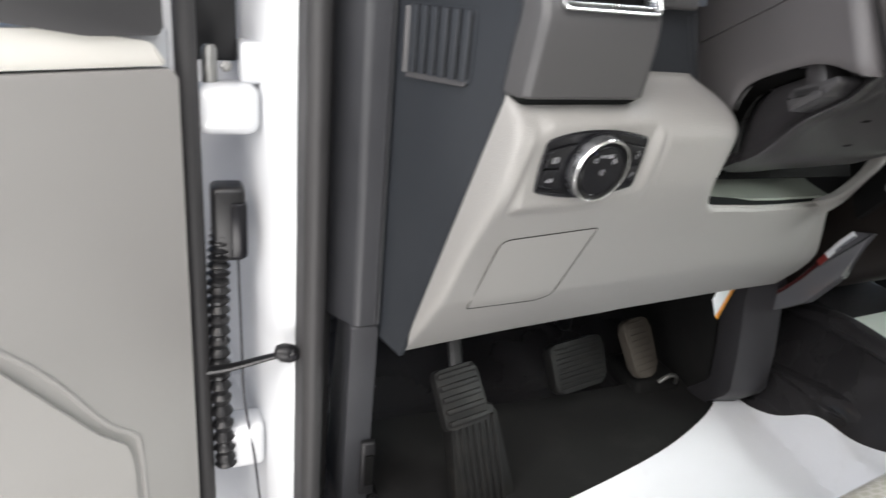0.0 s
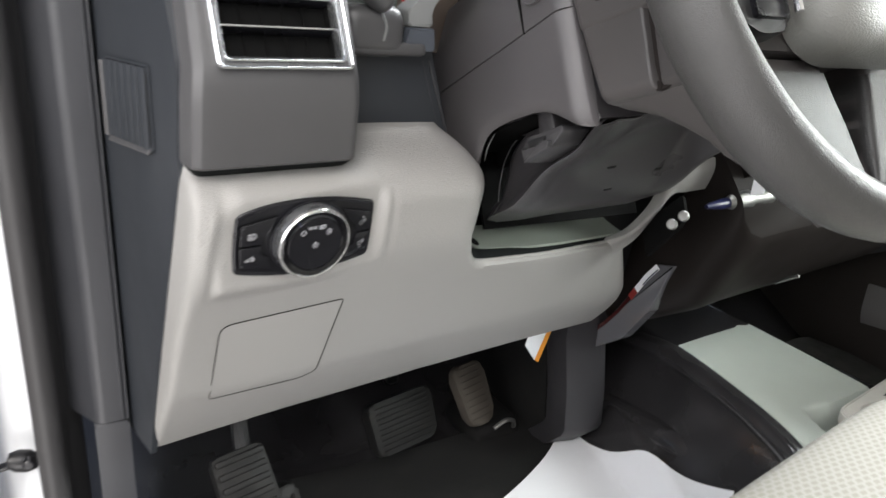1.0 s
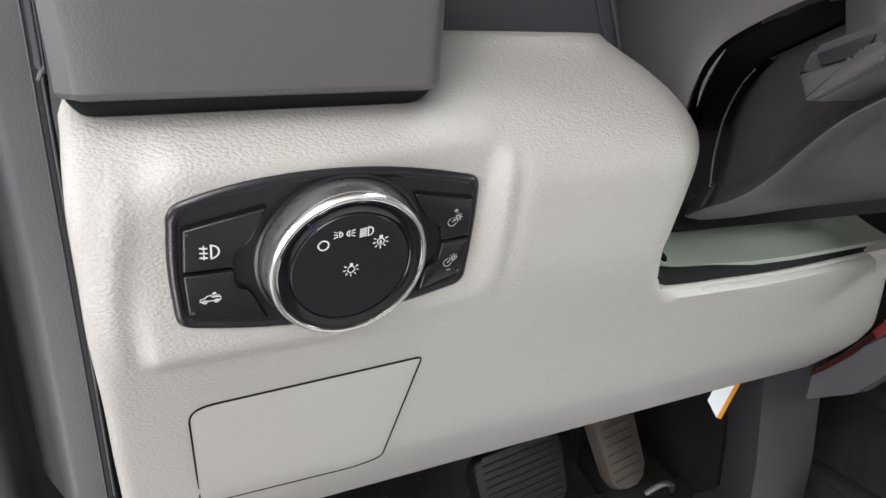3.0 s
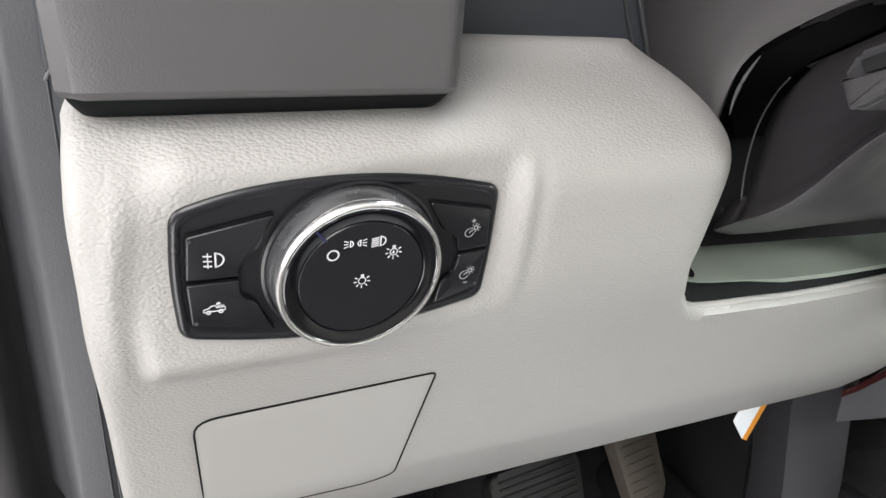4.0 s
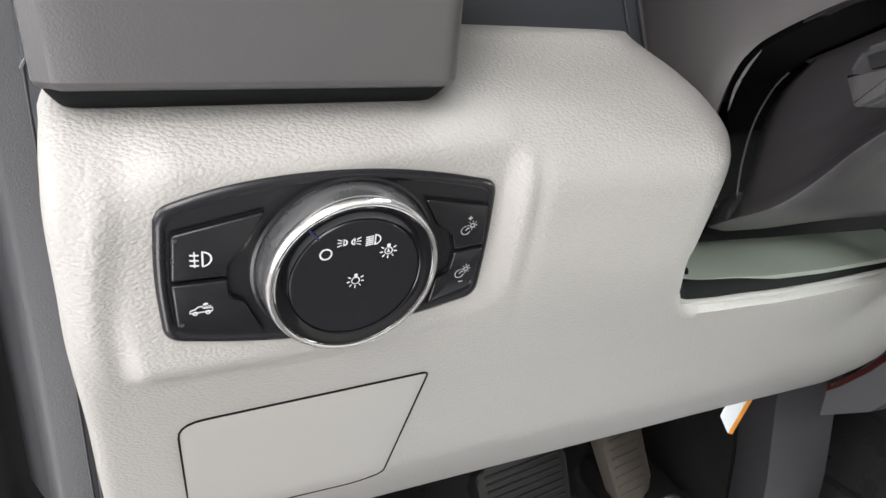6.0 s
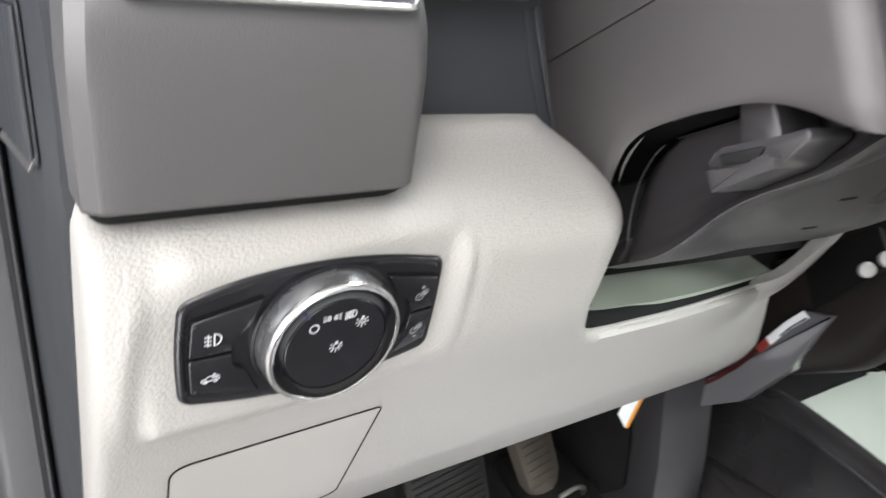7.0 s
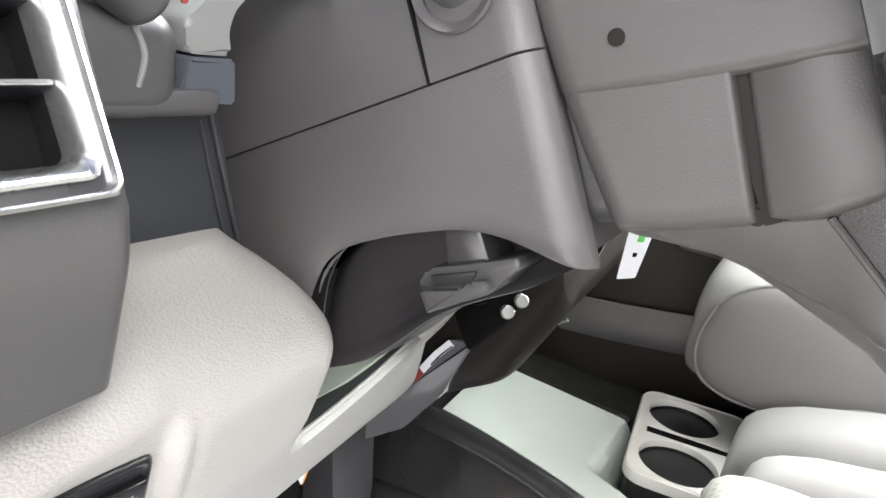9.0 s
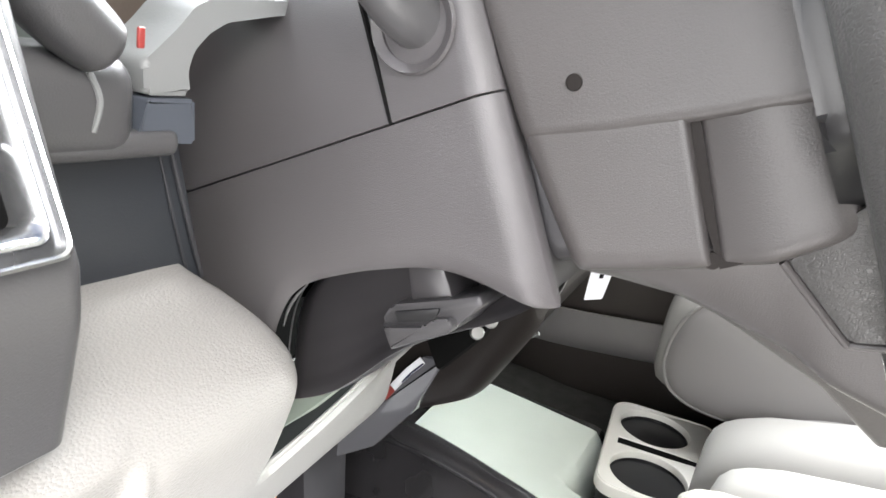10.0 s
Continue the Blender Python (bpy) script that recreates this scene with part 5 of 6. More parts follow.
    for k, (gr, z) in enumerate(((1.0, 0.095), (1.0, 0.108), (0.97, 0.120), (0.90, 0.129), (0.75, 0.135), (0.5, 0.138), (0.2, 0.139))):
        ring = round_poly([(-0.074 * gr, -0.060 * gr), (-0.05 * gr, -0.075 * gr), (0.05 * gr, -0.075 * gr), (0.074 * gr, -0.060 * gr), (0.080 * gr, 0.06 * gr), (-0.080 * gr, 0.06 * gr)], 0.03 * gr, 6)
        rings.append([COL @ Vector((x, y, z)) for x, y in ring])
    part("airbag_cover", bm_rings(rings), LEATHER_PALE, t, "pale grey grained airbag cover")
    # side spokes with switches
    for sx in (-1, 1):
        part("side_spoke", bm_prism(round_poly([(sx * 0.088, -0.058), (sx * 0.118, -0.062), (sx * 0.18, -0.03), (sx * 0.18, 0.03), (sx * 0.09, 0.05)], 0.008), 0.030, COL @ Matrix.Translation((0, 0, 0.082)), 0.006), BLACK, t)
        for k in range(3):
            part("switch", bm_prism(round_poly([(sx * 0.094, -0.052 + 0.032 * k), (sx * 0.124, -0.052 + 0.032 * k), (sx * 0.124, -0.022 + 0.032 * k), (sx * 0.094, -0.022 + 0.032 * k)], 0.003), 0.010, COL @ Matrix.Translation((0, 0, 0.106)), 0.002), BLACK_SATIN, t)
        part("switch_trim", bm_tube([COL @ Vector((sx * x, y, 0.121)) for x, y in ((0.0905, 0.045), (0.0900, 0.0), (0.0915, -0.050))], 0.0028, 8), CHROME, t, "chrome trim line")
    # lower spoke, from the hub down to the rim
    Q5 = [0, 0.25, 0.5, 0.75, 1.0]

    def spoke(q, side, back, front):
        hw = float(np.interp(q, Q5, [0.124, 0.110, 0.091, 0.070, 0.050])) + side
        y = float(np.interp(q, Q5, [-0.060, -0.083, -0.107, -0.140, -0.176]))
        w0 = float(np.interp(q, Q5, [0.004, 0.016, 0.034, 0.058, 0.074])) + back
        w1 = front + 0.006 * q
        wide = float(np.interp(q, Q5, [0.100, 0.090, 0.078, 0.064, 0.050])) + side
        ring = round_poly([(-hw, w0), (-hw + wide, w0), (-hw + wide, w1), (-hw, w1)], 0.007, 4)
        return [COL @ Vector((x * hand, y + 0.10 * (0.02 - w), w)) for x, w in ring]
    for hand in (1, -1):
        part("lower_spoke", bm_rings([spoke(k / 16, 0, 0, 0.086) for k in range(17)]), HUB, t, angle=50)
        part("spoke_grip", bm_rings([spoke(0.10 + 0.82 * k / 14, 0.0016, 0.024 + 0.03 * max(0, 0.25 - k / 14), 0.088) for k in range(15)]), LEATHER_DARK, t, "leather-wrapped spoke end", angle=50)


column()
column_mount()
wheel()


# ---- footwell ----
def footwell():
    c = part("centre_post", bm_rings([[(x + d, y + e, z) for x, y in ((0.919, 0.80), (0.925, 0.770), (0.974, 0.758), (1.002, 0.762), (1.012, 0.80), (1.012, 0.86), (0.922, 0.82))] for z, d, e in ((0.06, 0.036, 0.06), (0.105, 0.032, 0.016), (0.125, 0.028, 0.004), (0.20, 0.018, 0.0), (0.31, 0.0, 0.0), (0.40, 0.0, 0.0))]), POST, angle=50)
    tagged(c, "charcoal plastic post at the side of the centre stack", "centre post", kind="structure")
    b = part("tunnel_side", bm_rings([[(0.935 + d, 0.835, z), (1.02, 0.835, z), (1.02, 1.12, z), (0.93 + d, 1.12, z)] for z, d in ((0.04, 0.03), (0.2, 0.012), (0.42, 0.0))]), CARPET, angle=50)
    tagged(b, "dark carpeted side of the tunnel behind the post", "tunnel", kind="structure")
    t = thing("centre_stack_cover", (1.03, 0.62, 0.36), "dark plastic cover curving under the centre of the dashboard", "dash cover")
    prof = [(0.80, 0.300), (0.742, 0.335), (0.663, 0.385), (0.607, 0.425), (0.572, 0.485), (0.550, 0.530), (0.545, 0.548)]
    line = smooth_line([(0, y, z) for y, z in prof], 6)
    rings = []
    for i, p in enumerate(line):
        rings.append([(0.985, p.y, p.z + 0.055), (0.993, p.y - 0.004, p.z + 0.030), (1.008, p.y - 0.006, p.z + 0.012), (1.035, p.y - 0.004, p.z + 0.002), (1.10, p.y + 0.01, p.z), (1.5, p.y + 0.03, p.z + 0.02), (1.5, p.y + 0.08, p.z + 0.1), (0.99, p.y + 0.06, p.z + 0.12)])
    part("cover", bm_rings(rings), BROWN_BLACK, t, angle=60)
    fm = frame_of((0.980, 0, 0), (0, 1, 0), (0, 0, 1))
    # paler grey than the cover: the light on its end is in the colour
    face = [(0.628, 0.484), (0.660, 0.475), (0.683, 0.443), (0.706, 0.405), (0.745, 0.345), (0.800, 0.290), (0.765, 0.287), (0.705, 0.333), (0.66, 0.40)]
    part("lit_facet", bm_prism(round_poly(face, 0.003, 3), 0.02, fm, 0.003), GLOSS, t, "glossy end facet of the dark cover, paler as if lit")
    f = thing("edge_sticker", (0.978, 0.70, 0.36), "white and red sticker along the glossy trim edge", "sticker")
    sm_pts = lambda w, pts: [(y - w * 0.5, z - w * 0.45) for y, z in pts] + [(y + w * 0.5, z + w * 0.2) for y, z in pts[::-1]]
    fm2 = frame_of((0.9780, 0, 0), (0, 1, 0), (0, 0, 1))
    part("white_band", bm_prism(sm_pts(0.008, [(0.656, 0.474), (0.673, 0.452), (0.690, 0.424)]), 0.001, fm2), PAPER, f)
    part("blue_line", bm_prism(sm_pts(0.0016, [(0.654, 0.470), (0.668, 0.452), (0.678, 0.436)]), 0.001, fm2 @ Matrix.Translation((0, 0, -0.0006))), BLUE, f)
    part("red_band", bm_prism(sm_pts(0.008, [(0.690, 0.424), (0.700, 0.407)]), 0.001, fm2), RED, f, "red end of the sticker")
    part("dark_edge", bm_prism(sm_pts(0.005, [(0.700, 0.407), (0.72, 0.375), (0.745, 0.343), (0.785, 0.300)]), 0.001, fm2), MAROON, f, "maroon edge")
    g = thing("hanging_label", (0.88, 0.78, 0.29), "small white and orange label hanging under the dash panel", "label")
    m = frame_of((0.852, 0.742, 0.350), (0.87, 0.42, -0.10), (0.18, -0.12, 1))
    part("card", bm_prism([(-0.055, -0.008), (0.004, -0.052), (0.016, 0.030), (-0.055, 0.030)], 0.0008, m), PAPER, g)
    part("card_stripe", bm_prism([(0.004, -0.052), (0.016, 0.030), (0.036, 0.030), (0.024, -0.062)], 0.0008, m), ORANGE, g, "orange stripe")

    cl = thing("trim_clip", (1.24, 0.62, 0.43), "small bright metal clip under the dashboard", "clip")
    part("blade", bm_tube([(1.236, 0.638, 0.420), (1.24, 0.622, 0.432), (1.244, 0.606, 0.443)], 0.0035, 8, 3), STEEL, cl)

    # pedals
    b = thing("brake_pedal", (0.68, 0.90, 0.1), "worn ribbed black brake pedal on a steel arm", "pedal")
    mb = frame_of((0.680, 0.880, 0.150), (0.93, 0.30, -0.08), (-0.15, 0.45, 0.85))
    part("pad", bm_prism(round_poly([(-0.068, -0.042), (0.064, -0.042), (0.072, 0.044), (-0.072, 0.044)], 0.016), 0.020, mb, 0.005), PEDAL, b)
    for i in range(9):
        part("rib", bm_box((0.118, 0.0035, 0.003), (0, -0.034 + 0.0085 * i, 0.0205), 0.001, 1, mb), PEDAL, b)
    part("arm", bm_box((0.02, 0.03, 0.3), (0.70, 0.96, 0.33), 0.005), BLACK, b)
    a = thing("accelerator_pedal", (0.86, 0.93, 0.08), "dusty worn accelerator pedal", "pedal")
    ma = frame_of((0.836, 0.915, 0.150), (0.93, 0.30, -0.05), (-0.10, 0.50, 0.85))
    part("pad", bm_prism(round_poly([(-0.030, -0.060), (0.036, -0.062), (0.042, 0.052), (-0.040, 0.052)], 0.022), 0.018, ma, 0.006), PEDAL_DUSTY, a)
    for i in range(9):
        part("rib", bm_box((0.052, 0.0035, 0.003), (0, -0.047 + 0.0115 * i, 0.0185), 0.001, 1, ma), PEDAL_DUSTY, a)
    part("arm", bm_tube([(0.86, 0.955, 0.22), (0.87, 1.02, 0.32), (0.87, 1.1, 0.4)], 0.009, 10), BLACK, a)
    p = thing("parking_brake_pedal", (0.40, 0.78, 0.2), "ridged black parking brake pedal", "pedal")
    mp = frame_of((0.388, 0.724, 0.230), (0.97, 0.20, 0.05), (-0.1, 0.55, 0.80))
    part("pad", bm_prism(round_poly([(-0.036, -0.042), (0.036, -0.042), (0.034, 0.042), (-0.034, 0.042)], 0.008), 0.016, mp, 0.004), PEDAL, p)
    for i in range(5):
        part("rib", bm_box((0.062, 0.008, 0.006), (0, -0.033 + 0.0165 * i, 0.0175), 0.002, 2, mp), PEDAL, p)
    part("arm", bm_tube([(0.395, 0.75, 0.25), (0.40, 0.86, 0.42), (0.40, 0.95, 0.5)], 0.011, 10), BLACK, p)
    d = thing("foot_rest", (0.42, 0.72, 0.05), "ridged dark rubber foot rest on the floor", "foot rest")
    md = frame_of((0.425, 0.725, 0.105), (0.95, 0.3, 0.0), (-0.12, 0.35, 0.9))
    part("pad", bm_prism(round_poly([(-0.055, -0.09), (0.06, -0.09), (0.045, 0.085), (-0.04, 0.085)], 0.012), 0.02, md, 0.006), PEDAL, d)
    for i in range(7):
        part("rib", bm_box((0.006, 0.15, 0.004), (-0.036 + 0.012 * i, -0.005, 0.021), 0.0015, 1, md), PEDAL, d)
    w = thing("accelerator_bracket", (0.90, 0.92, 0.05), "dark bracket with a worn steel hook at the pedal's foot", "bracket")
    part("housing", bm_box((0.11, 0.12, 0.045), (0.89, 0.94, 0.065), 0.018, 4), CARPET, w)
    part("hook", bm_tube([(0.865, 0.86, 0.10), (0.885, 0.855, 0.115), (0.905, 0.86, 0.105), (0.915, 0.87, 0.085)], 0.004, 8), STEEL, w)
    mat = part("floor_mat", bm_grid(lambda u, v: (0.29 + 0.69 * u, 0.15 + 0.76 * v, 0.058 + 0.004 * math.sin(9 * u) * math.sin(7 * v) + 0.5 * max(0, 0.15 + 0.76 * v - 0.86) ** 1.4), 40, 40, 0.006, (0, 0, -1)), CARPET)
    tagged(mat, "black rubber floor mat in the driver's footwell", "floor mat")

    # paper sheet on the floor
    edge = smooth_line([(1.026, 0.862, 0), (0.93, 0.790, 0), (0.80, 0.728, 0), (0.66, 0.685, 0), (0.48, 0.640, 0)], 8)

    def sheet(u, v):
        p = edge[int(round(v * (len(edge) - 1)))] + Vector((0.020 - 0.02 * v, -0.362, 0)) * u
        return (p.x, p.y, floor_z(p.x, p.y) + 0.020 + 0.002 * math.sin(8 * u + 5 * v))
    s = part("paper_sheet", bm_grid(sheet, 30, 32, 0.0006, (0, 0, -1)), PAPER)
    tagged(s, "white paper sheet lying on the driver's floor", "paper sheet")
    def cover(u, v):
        y = 0.36 + (0.743 + 0.020 * u + 0.004 * math.sin(31 * u) * (u > 0.8) - 0.36) * v
        x0, x1 = 1.155 + 0.19 * (y - 0.74), 1.375 + 0.07 * (y - 0.75)
        x = x0 + (x1 - x0) * u
        return (x, y, floor_z(x, y) + 0.008 - 0.005 * sm((0.02 - u) / 0.02) + 0.0015 * math.sin(14 * x) * math.sin(23 * y))
    f = part("protective_sheet", bm_grid(cover, 60, 40, 0.0015, (0, 0, -1)), FELT)
    tagged(f, "pale grey-green protective sheet on the transmission hump", "protective sheet")
    roll = part("vinyl_roll", bm_tube([(1.160, 0.86, 0.230), (1.142, 0.76, 0.254), (1.134, 0.68, 0.258), (1.122, 0.60, 0.258), (1.107, 0.52, 0.254), (1.092, 0.44, 0.238), (1.084, 0.38, 0.20)], lambda q: 0.0195 + 0.0015 * math.sin(9 * q), 18, 8), VINYL)
    tagged(roll, "glossy black vinyl fold along the edge of the hump", "floor covering")
    low = part("vinyl_fold", bm_tube([(1.100, 0.90, 0.08), (1.098, 0.80, 0.115), (1.094, 0.70, 0.135), (1.098, 0.60, 0.140), (1.10, 0.48, 0.14), (1.10, 0.36, 0.11)], lambda q: 0.030 + 0.005 * math.sin(13 * q + 1), 18, 8), VINYL)
    tagged(low, "soft black vinyl fold at the foot of the hump", "floor covering")


def seats():
    def cushion(name, x0, x1, y0, y1, z0, z1, mat, label, parent, front=0.03, sq=6.0, slant=0.0):
        rings = []
        w, h = (x1 - x0) / 2, (z1 - z0) / 2
        steps = [(-1.0, 0.02), (-0.995, 0.5), (-0.97, 0.78), (-0.92, 0.92), (-0.8, 0.985), (-0.4, 1.0), (0.4, 1.0), (0.8, 0.99), (0.9, 0.96), (0.95, 0.90), (0.98, 0.78), (0.995, 0.55), (1.0, 0.02)]
        for t, k in steps:
            y = (y0 + y1) / 2 + t * (y1 - y0) / 2
            ring = []
            for i in range(64):
                a = 2 * math.pi * i / 64
                ca, sa = math.cos(a), math.sin(a)
                e = 2 / sq
                px = math.copysign(abs(ca) ** e, ca) * w * (1 - 0.10 * (1 - k))
                pz = math.copysign(abs(sa) ** e, sa) * h * (0.35 + 0.65 * k if abs(t) > 0.5 else 1)
                g = (k if k < 0.5 else 1) ** 0.5
                x = (x0 + x1) / 2 + px * g
                ring.append((x, y + (slant * (min(x, 1.04) - 0.9) - 3.0 * slant * max(0, x - 1.04)) * (1 if t > 0 else 0), (z0 + z1) / 2 + pz * g - front * max(0, t) ** 2))
            rings.append(ring)
        return part(name, bm_rings(rings), mat, parent, label, angle=80)
    d = thing("driver_seat", (0.70, 0.0, 0.05), "pale grey driver's seat with a perforated woven cloth cushion", "truck seat")
    cushion("cushion", 0.45, 1.090, -0.35, 0.336, 0.20, 0.438, WOVEN, "", d, 0.008, 7.0, 0.16)
    cushion("side_bolster", 1.06, 1.175, -0.35, 0.325, 0.20, 0.470, CLOTH_LIGHT, "plain pale cloth bolster", d, 0.06, 3.2, 0.0)
    part("base", bm_box((0.46, 0.5, 0.16), (0.71, -0.05, 0.13), 0.02), CHARCOAL, d)
    part("backrest", bm_box((0.52, 0.16, 0.75), (0.71, -0.45, 0.75), 0.06, 5), CLOTH_LIGHT, d)
    c = thing("centre_seat", (1.28, 0.0, 0.1), "pale grey cloth centre seat cushion between the front seats", "truck seat")
    cushion("cushion", 1.19, 1.344, -0.35, 0.350, 0.24, 0.478, CLOTH_LIGHT, "", c, 0.09, 3.2)
    part("base", bm_box((0.16, 0.5, 0.18), (1.29, -0.05, 0.16), 0.02), BLACK, c)
    part("seam", bm_tube([(1.30, 0.325, 0.360), (1.302, 0.30, 0.388), (1.303, 0.26, 0.414), (1.304, 0.2, 0.440), (1.304, 0.0, 0.474)], 0.002, 6), CLOTH, c)
    part("backrest", bm_box((0.16, 0.16, 0.6), (1.28, -0.45, 0.70), 0.05, 5), CLOTH_LIGHT, c)
    p = thing("passenger_seat", (1.60, 0.0, 0.05), "light grey cloth passenger seat with piped seams", "truck seat")
    cushion("cushion", 1.368, 1.86, -0.35, 0.458, 0.355, 0.572, CLOTH_LIGHT, "", p, 0.015, 4.0)
    loop = [(-0.30, 0.565), (0.28, 0.565), (0.375, 0.548), (0.420, 0.515), (0.438, 0.460), (0.440, 0.415), (0.424, 0.380), (0.385, 0.364), (0.30, 0.362), (-0.30, 0.362)]
    side = round_poly(loop, 0.03, 5)
    mid = (0.2, 0.463)
    rings = []
    for k, x in ((1.0, 1.385), (1.0, 1.364), (0.985, 1.3585), (0.93, 1.353), (0.8, 1.3485), (0.5, 1.346), (0.15, 1.3455)):
        rings.append([(x, mid[0] + (a - mid[0]) * k, mid[1] + (b - mid[1]) * k) for a, b in side])
    part("side_panel", bm_rings(rings), CLOTH, p, "plain grey side panel", angle=70)
    part("piping", bm_tube([(1.361, a, b) for a, b in side] + [(1.361, *side[0])], 0.0032, 8, 1), CLOTH_LIGHT, p, "pale piping")
    part("base", bm_box((0.40, 0.5, 0.26), (1.60, -0.05, 0.19), 0.02), BLACK, p)
    part("backrest", bm_box((0.48, 0.16, 0.75), (1.61, -0.45, 0.85), 0.06, 5), CLOTH, p)


def woven():
    m = material("woven_dotted_cloth", (0.28, 0.27, 0.245), 0.9, grain=0.5, grain_scale=1600, vary=0.04)
    nt = m.node_tree
    n, l = nt.nodes, nt.links
    b = n["Principled BSDF"]
    src = b.inputs["Base Color"].links[0].from_socket
    tc = n.new("ShaderNodeTexCoord")
    mp = n.new("ShaderNodeMapping")
    mp.inputs["Scale"].default_value = (95, 150, 0.001)
    mp.inputs["Rotation"].default_value = (0, 0, radians(8))
    l.new(tc.outputs["Object"], mp.inputs["Vector"])
    br = n.new("ShaderNodeTexBrick")
    br.inputs["Scale"].default_value = 1.0
    br.inputs["Mortar Size"].default_value, br.inputs["Mortar Smooth"].default_value = 0.20, 0.35
    br.inputs["Brick Width"].default_value, br.inputs["Row Height"].default_value = 1.0, 1.0
    l.new(mp.outputs["Vector"], br.inputs["Vector"])
    mix = n.new("ShaderNodeMix")
    mix.data_type = "RGBA"
    mix.inputs["B"].default_value = (0.20, 0.19, 0.16, 1)
    inv = n.new("ShaderNodeMath")
    inv.operation = "MULTIPLY_ADD"
    inv.inputs[1].default_value, inv.inputs[2].default_value = -0.75, 0.75
    l.new(br.outputs["Fac"], inv.inputs[0])
    l.new(inv.outputs["Value"], mix.inputs["Factor"])
    l.new(src, mix.inputs["A"])
    l.new(mix.outputs["Result"], b.inputs["Base Color"])
    return m


def cup_holder():
    t = thing("cup_holder", (1.31, 0.42, 0.14), "ivory double cup holder with black wells before the centre seat", "cup holder")
    m = Matrix.Translation((1.331, 0.413, 0.287 - 0.380 * 1.217)) @ Matrix.Rotation(radians(9), 4, "Z") @ Matrix.Diagonal((1.217, 1.217, 1.217, 1))
    part("body", bm_prism(round_poly([(-0.105, -0.05), (0.105, -0.05), (0.105, 0.058), (-0.105, 0.058)], 0.02), 0.106, m @ Matrix.Translation((0, 0, 0.260)), 0.003), BLACK, t)
    # top with two openings and a slot, cut from one plate
    outline = round_poly([(-0.112, -0.075), (0.112, -0.075), (0.112, 0.062), (-0.112, 0.062)], [0.02, 0.02, 0.030, 0.030], 8)
    holes = [[(cx + 0.0470 * math.cos(2 * math.pi * i / 40), 0.004 + 0.0470 * math.sin(2 * math.pi * i / 40)) for i in range(40)] for cx in (-0.0590, 0.0590)]
    slot = round_poly([(-0.0075, -0.058), (0.0075, -0.058), (0.0095, -0.02), (0.0095, 0.048), (-0.0095, 0.048), (-0.0095, -0.02)], 0.0015, 2)
    cu = bpy.data.curves.new("plate", "CURVE")
    cu.dimensions, cu.fill_mode, cu.extrude, cu.bevel_depth, cu.bevel_resolution = "2D", "BOTH", 0.006, 0.0012, 2
    for loop in [outline] + holes + [slot]:
        sp = cu.splines.new("POLY")
        sp.points.add(len(loop) - 1)
        sp.use_cyclic_u = True
        for pt, (x, y) in zip(sp.points, loop):
            pt.co = (x, y, 0, 1)
    plate = new("plate", cu)
    bm = bmesh.new()
    bm.from_mesh(bpy.data.meshes.new_from_object(plate))
    bpy.data.objects.remove(plate)
    bmesh.ops.transform(bm, matrix=m @ Matrix.Translation((0, 0, 0.373)), verts=bm.verts)
    part("top_plate", bm, IVORY, t, "ivory top plate")
    for cx in (-0.0590, 0.0590):
        part("well", bm_lathe([(0.0469, 0.379), (0.0462, 0.376), (0.0455, 0.3672), (0.043, 0.3668), (0.0, 0.3664)], m @ Matrix.Translation((cx, 0.004, 0)), 40, False), BLACK, t, "black well")
        part("well_tab", bm_box((0.014, 0.012, 0.012), (cx, 0.041, 0.340), 0.004, 2, m), BLACK_SATIN, t)
    part("slot_floor", bm_prism(slot, 0.012, m @ Matrix.Translation((0, 0, 0.3665))), GAP, t)
    part("rim_bead", bm_tube([m @ Vector((x * 0.985, y * 0.985, 0.3805)) for x, y in outline] + [m @ Vector((outline[0][0] * 0.985, outline[0][1] * 0.985, 0.3805))], 0.0016, 6, 1), IVORY, t)
    part("hinge_tail", bm_box((0.11, 0.05, 0.05), (0.05, -0.085, 0.352), 0.012, 3, m), IVORY, t)


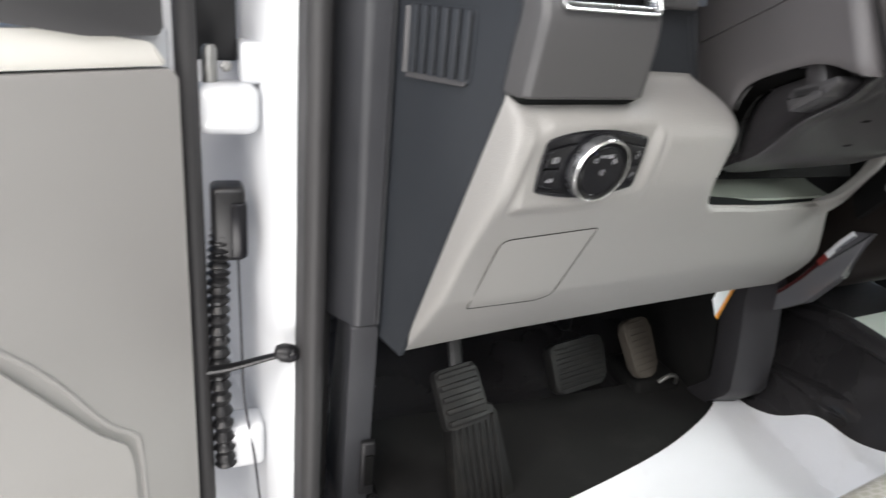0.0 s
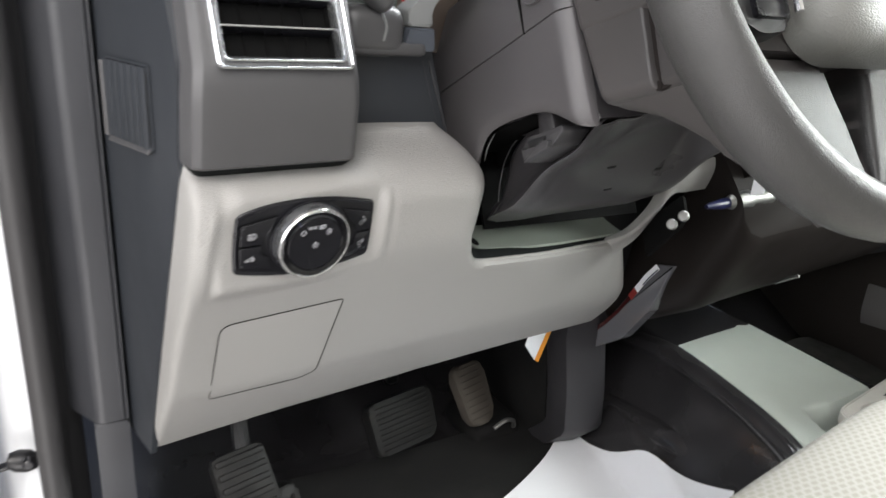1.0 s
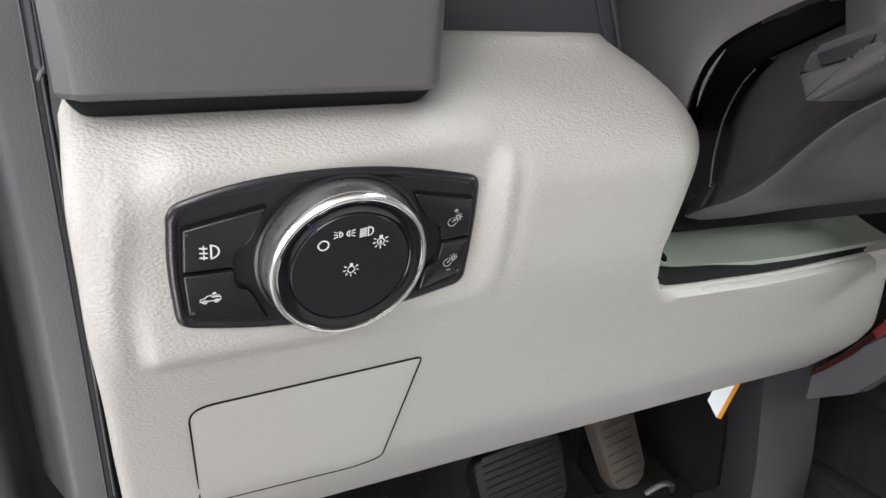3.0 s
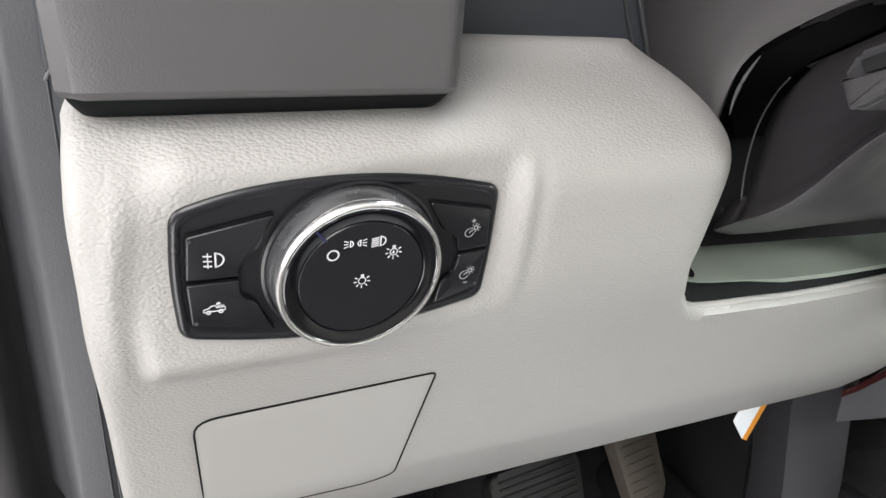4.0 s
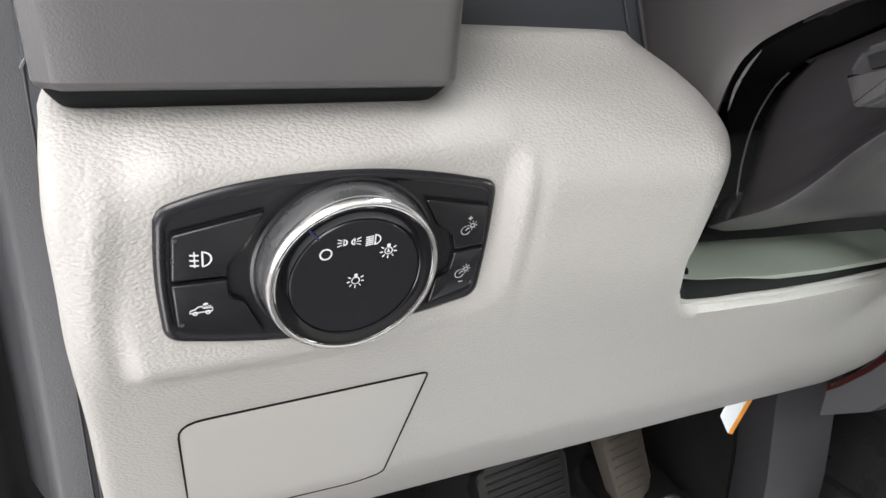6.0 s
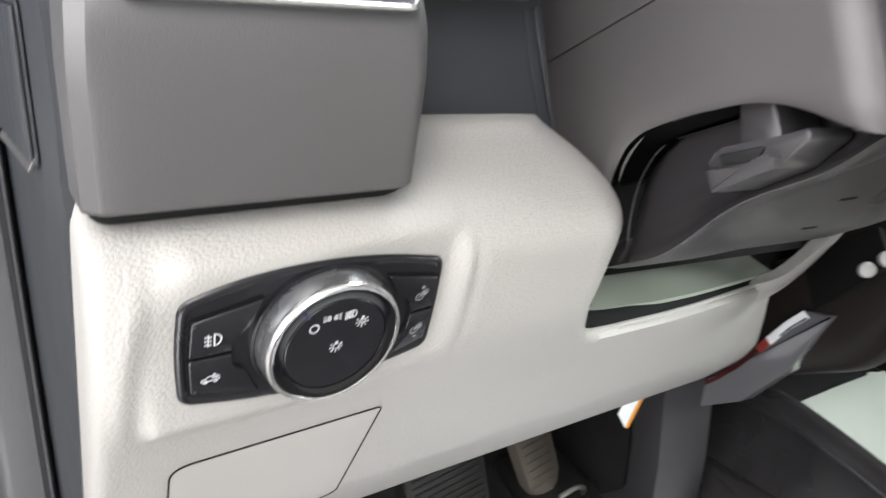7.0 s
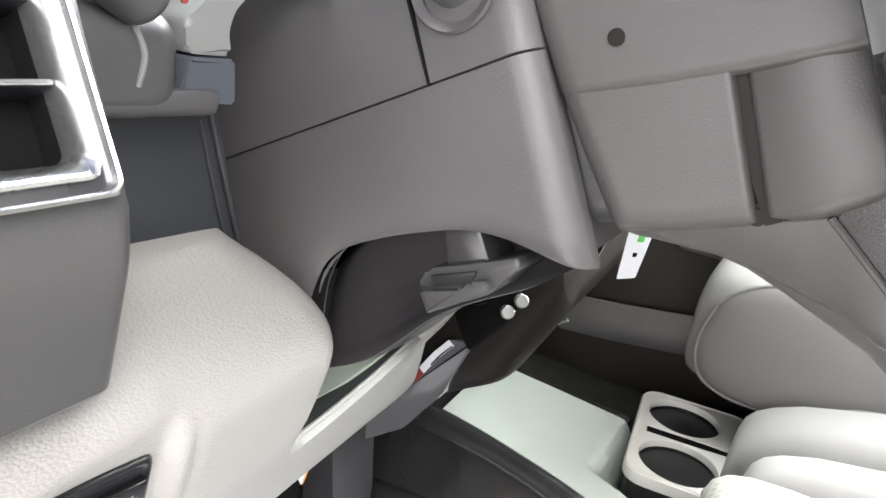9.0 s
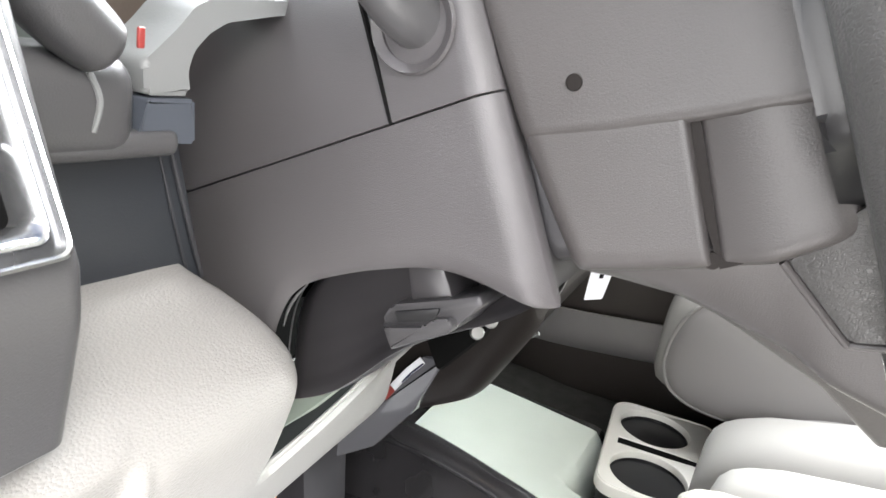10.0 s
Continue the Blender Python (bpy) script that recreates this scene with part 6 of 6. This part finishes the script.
def passenger_side():
    d = thing("passenger_door", (1.92, 0.3, 0.0), "closed passenger door with a grey map pocket", "truck door")
    part("panel", bm_box((0.06, 2.0, 0.95), (1.94, 0.2, 0.42), 0.02), BROWN_DOOR, d)
    def pocket(u, v):
        y = 0.20 + 0.62 * u
        b = 0.075 * math.sin(math.pi * min(max(u, 0.02), 0.98)) ** 0.3
        round_off = 0.05 * (1 - math.sqrt(1 - max(0, 1 - u / 0.12) ** 2))
        z0, z1 = 0.21 - 0.17 * (y - 0.49) + 0.6 * round_off, 0.31 - 0.177 * (y - 0.519) - round_off
        return (1.91 - b * math.sin(0.5 * math.pi * min(1, v * 1.4 + 0.25)) ** 0.6, y, z0 + (z1 - z0) * v)
    part("map_pocket", bm_grid(pocket, 30, 16, 0.008, (1, 0, 0)), POCKET, d, "grey map pocket")
    part("armrest", bm_box((0.10, 1.3, 0.16), (1.90, -0.05, 0.52), 0.03, 4), POCKET, d, "grey armrest")
    part("sill_top", bm_box((0.1, 2.0, 0.05), (1.94, 0.2, 0.90), 0.015), CHARCOAL, d)
    m = part("passenger_floor_mat", bm_grid(lambda u, v: (1.47 + 0.4 * u, 0.3 + 0.62 * v, 0.075 + 0.003 * math.sin(20 * u) * math.sin(17 * v)), 20, 20, 0.008, (0, 0, -1)), MAT_GREY)
    tagged(m, "dark carpet mat on the passenger's floor", "floor mat")
    tagged(part("door_post", bm_box((0.08, 0.1, 1.3), (1.95, -1.05, 0.65), 0.01), HEADLINER), "grey rear corner post of the cab", "post", kind="structure")


WOVEN = woven()
BROWN_DOOR = material("dark_brown_door_plastic", (0.085, 0.074, 0.067), 0.5, grain=0.25, grain_scale=900, vary=0.06)
MAT_GREY = material("grey_black_carpet", (0.07, 0.069, 0.066), 0.95, grain=0.9, grain_scale=500, vary=0.25, vary_scale=30)
POCKET = material("mid_grey_plastic", (0.36, 0.345, 0.335), 0.5, grain=0.25, grain_scale=900, vary=0.05)
footwell()
seats()
cup_holder()
passenger_side()
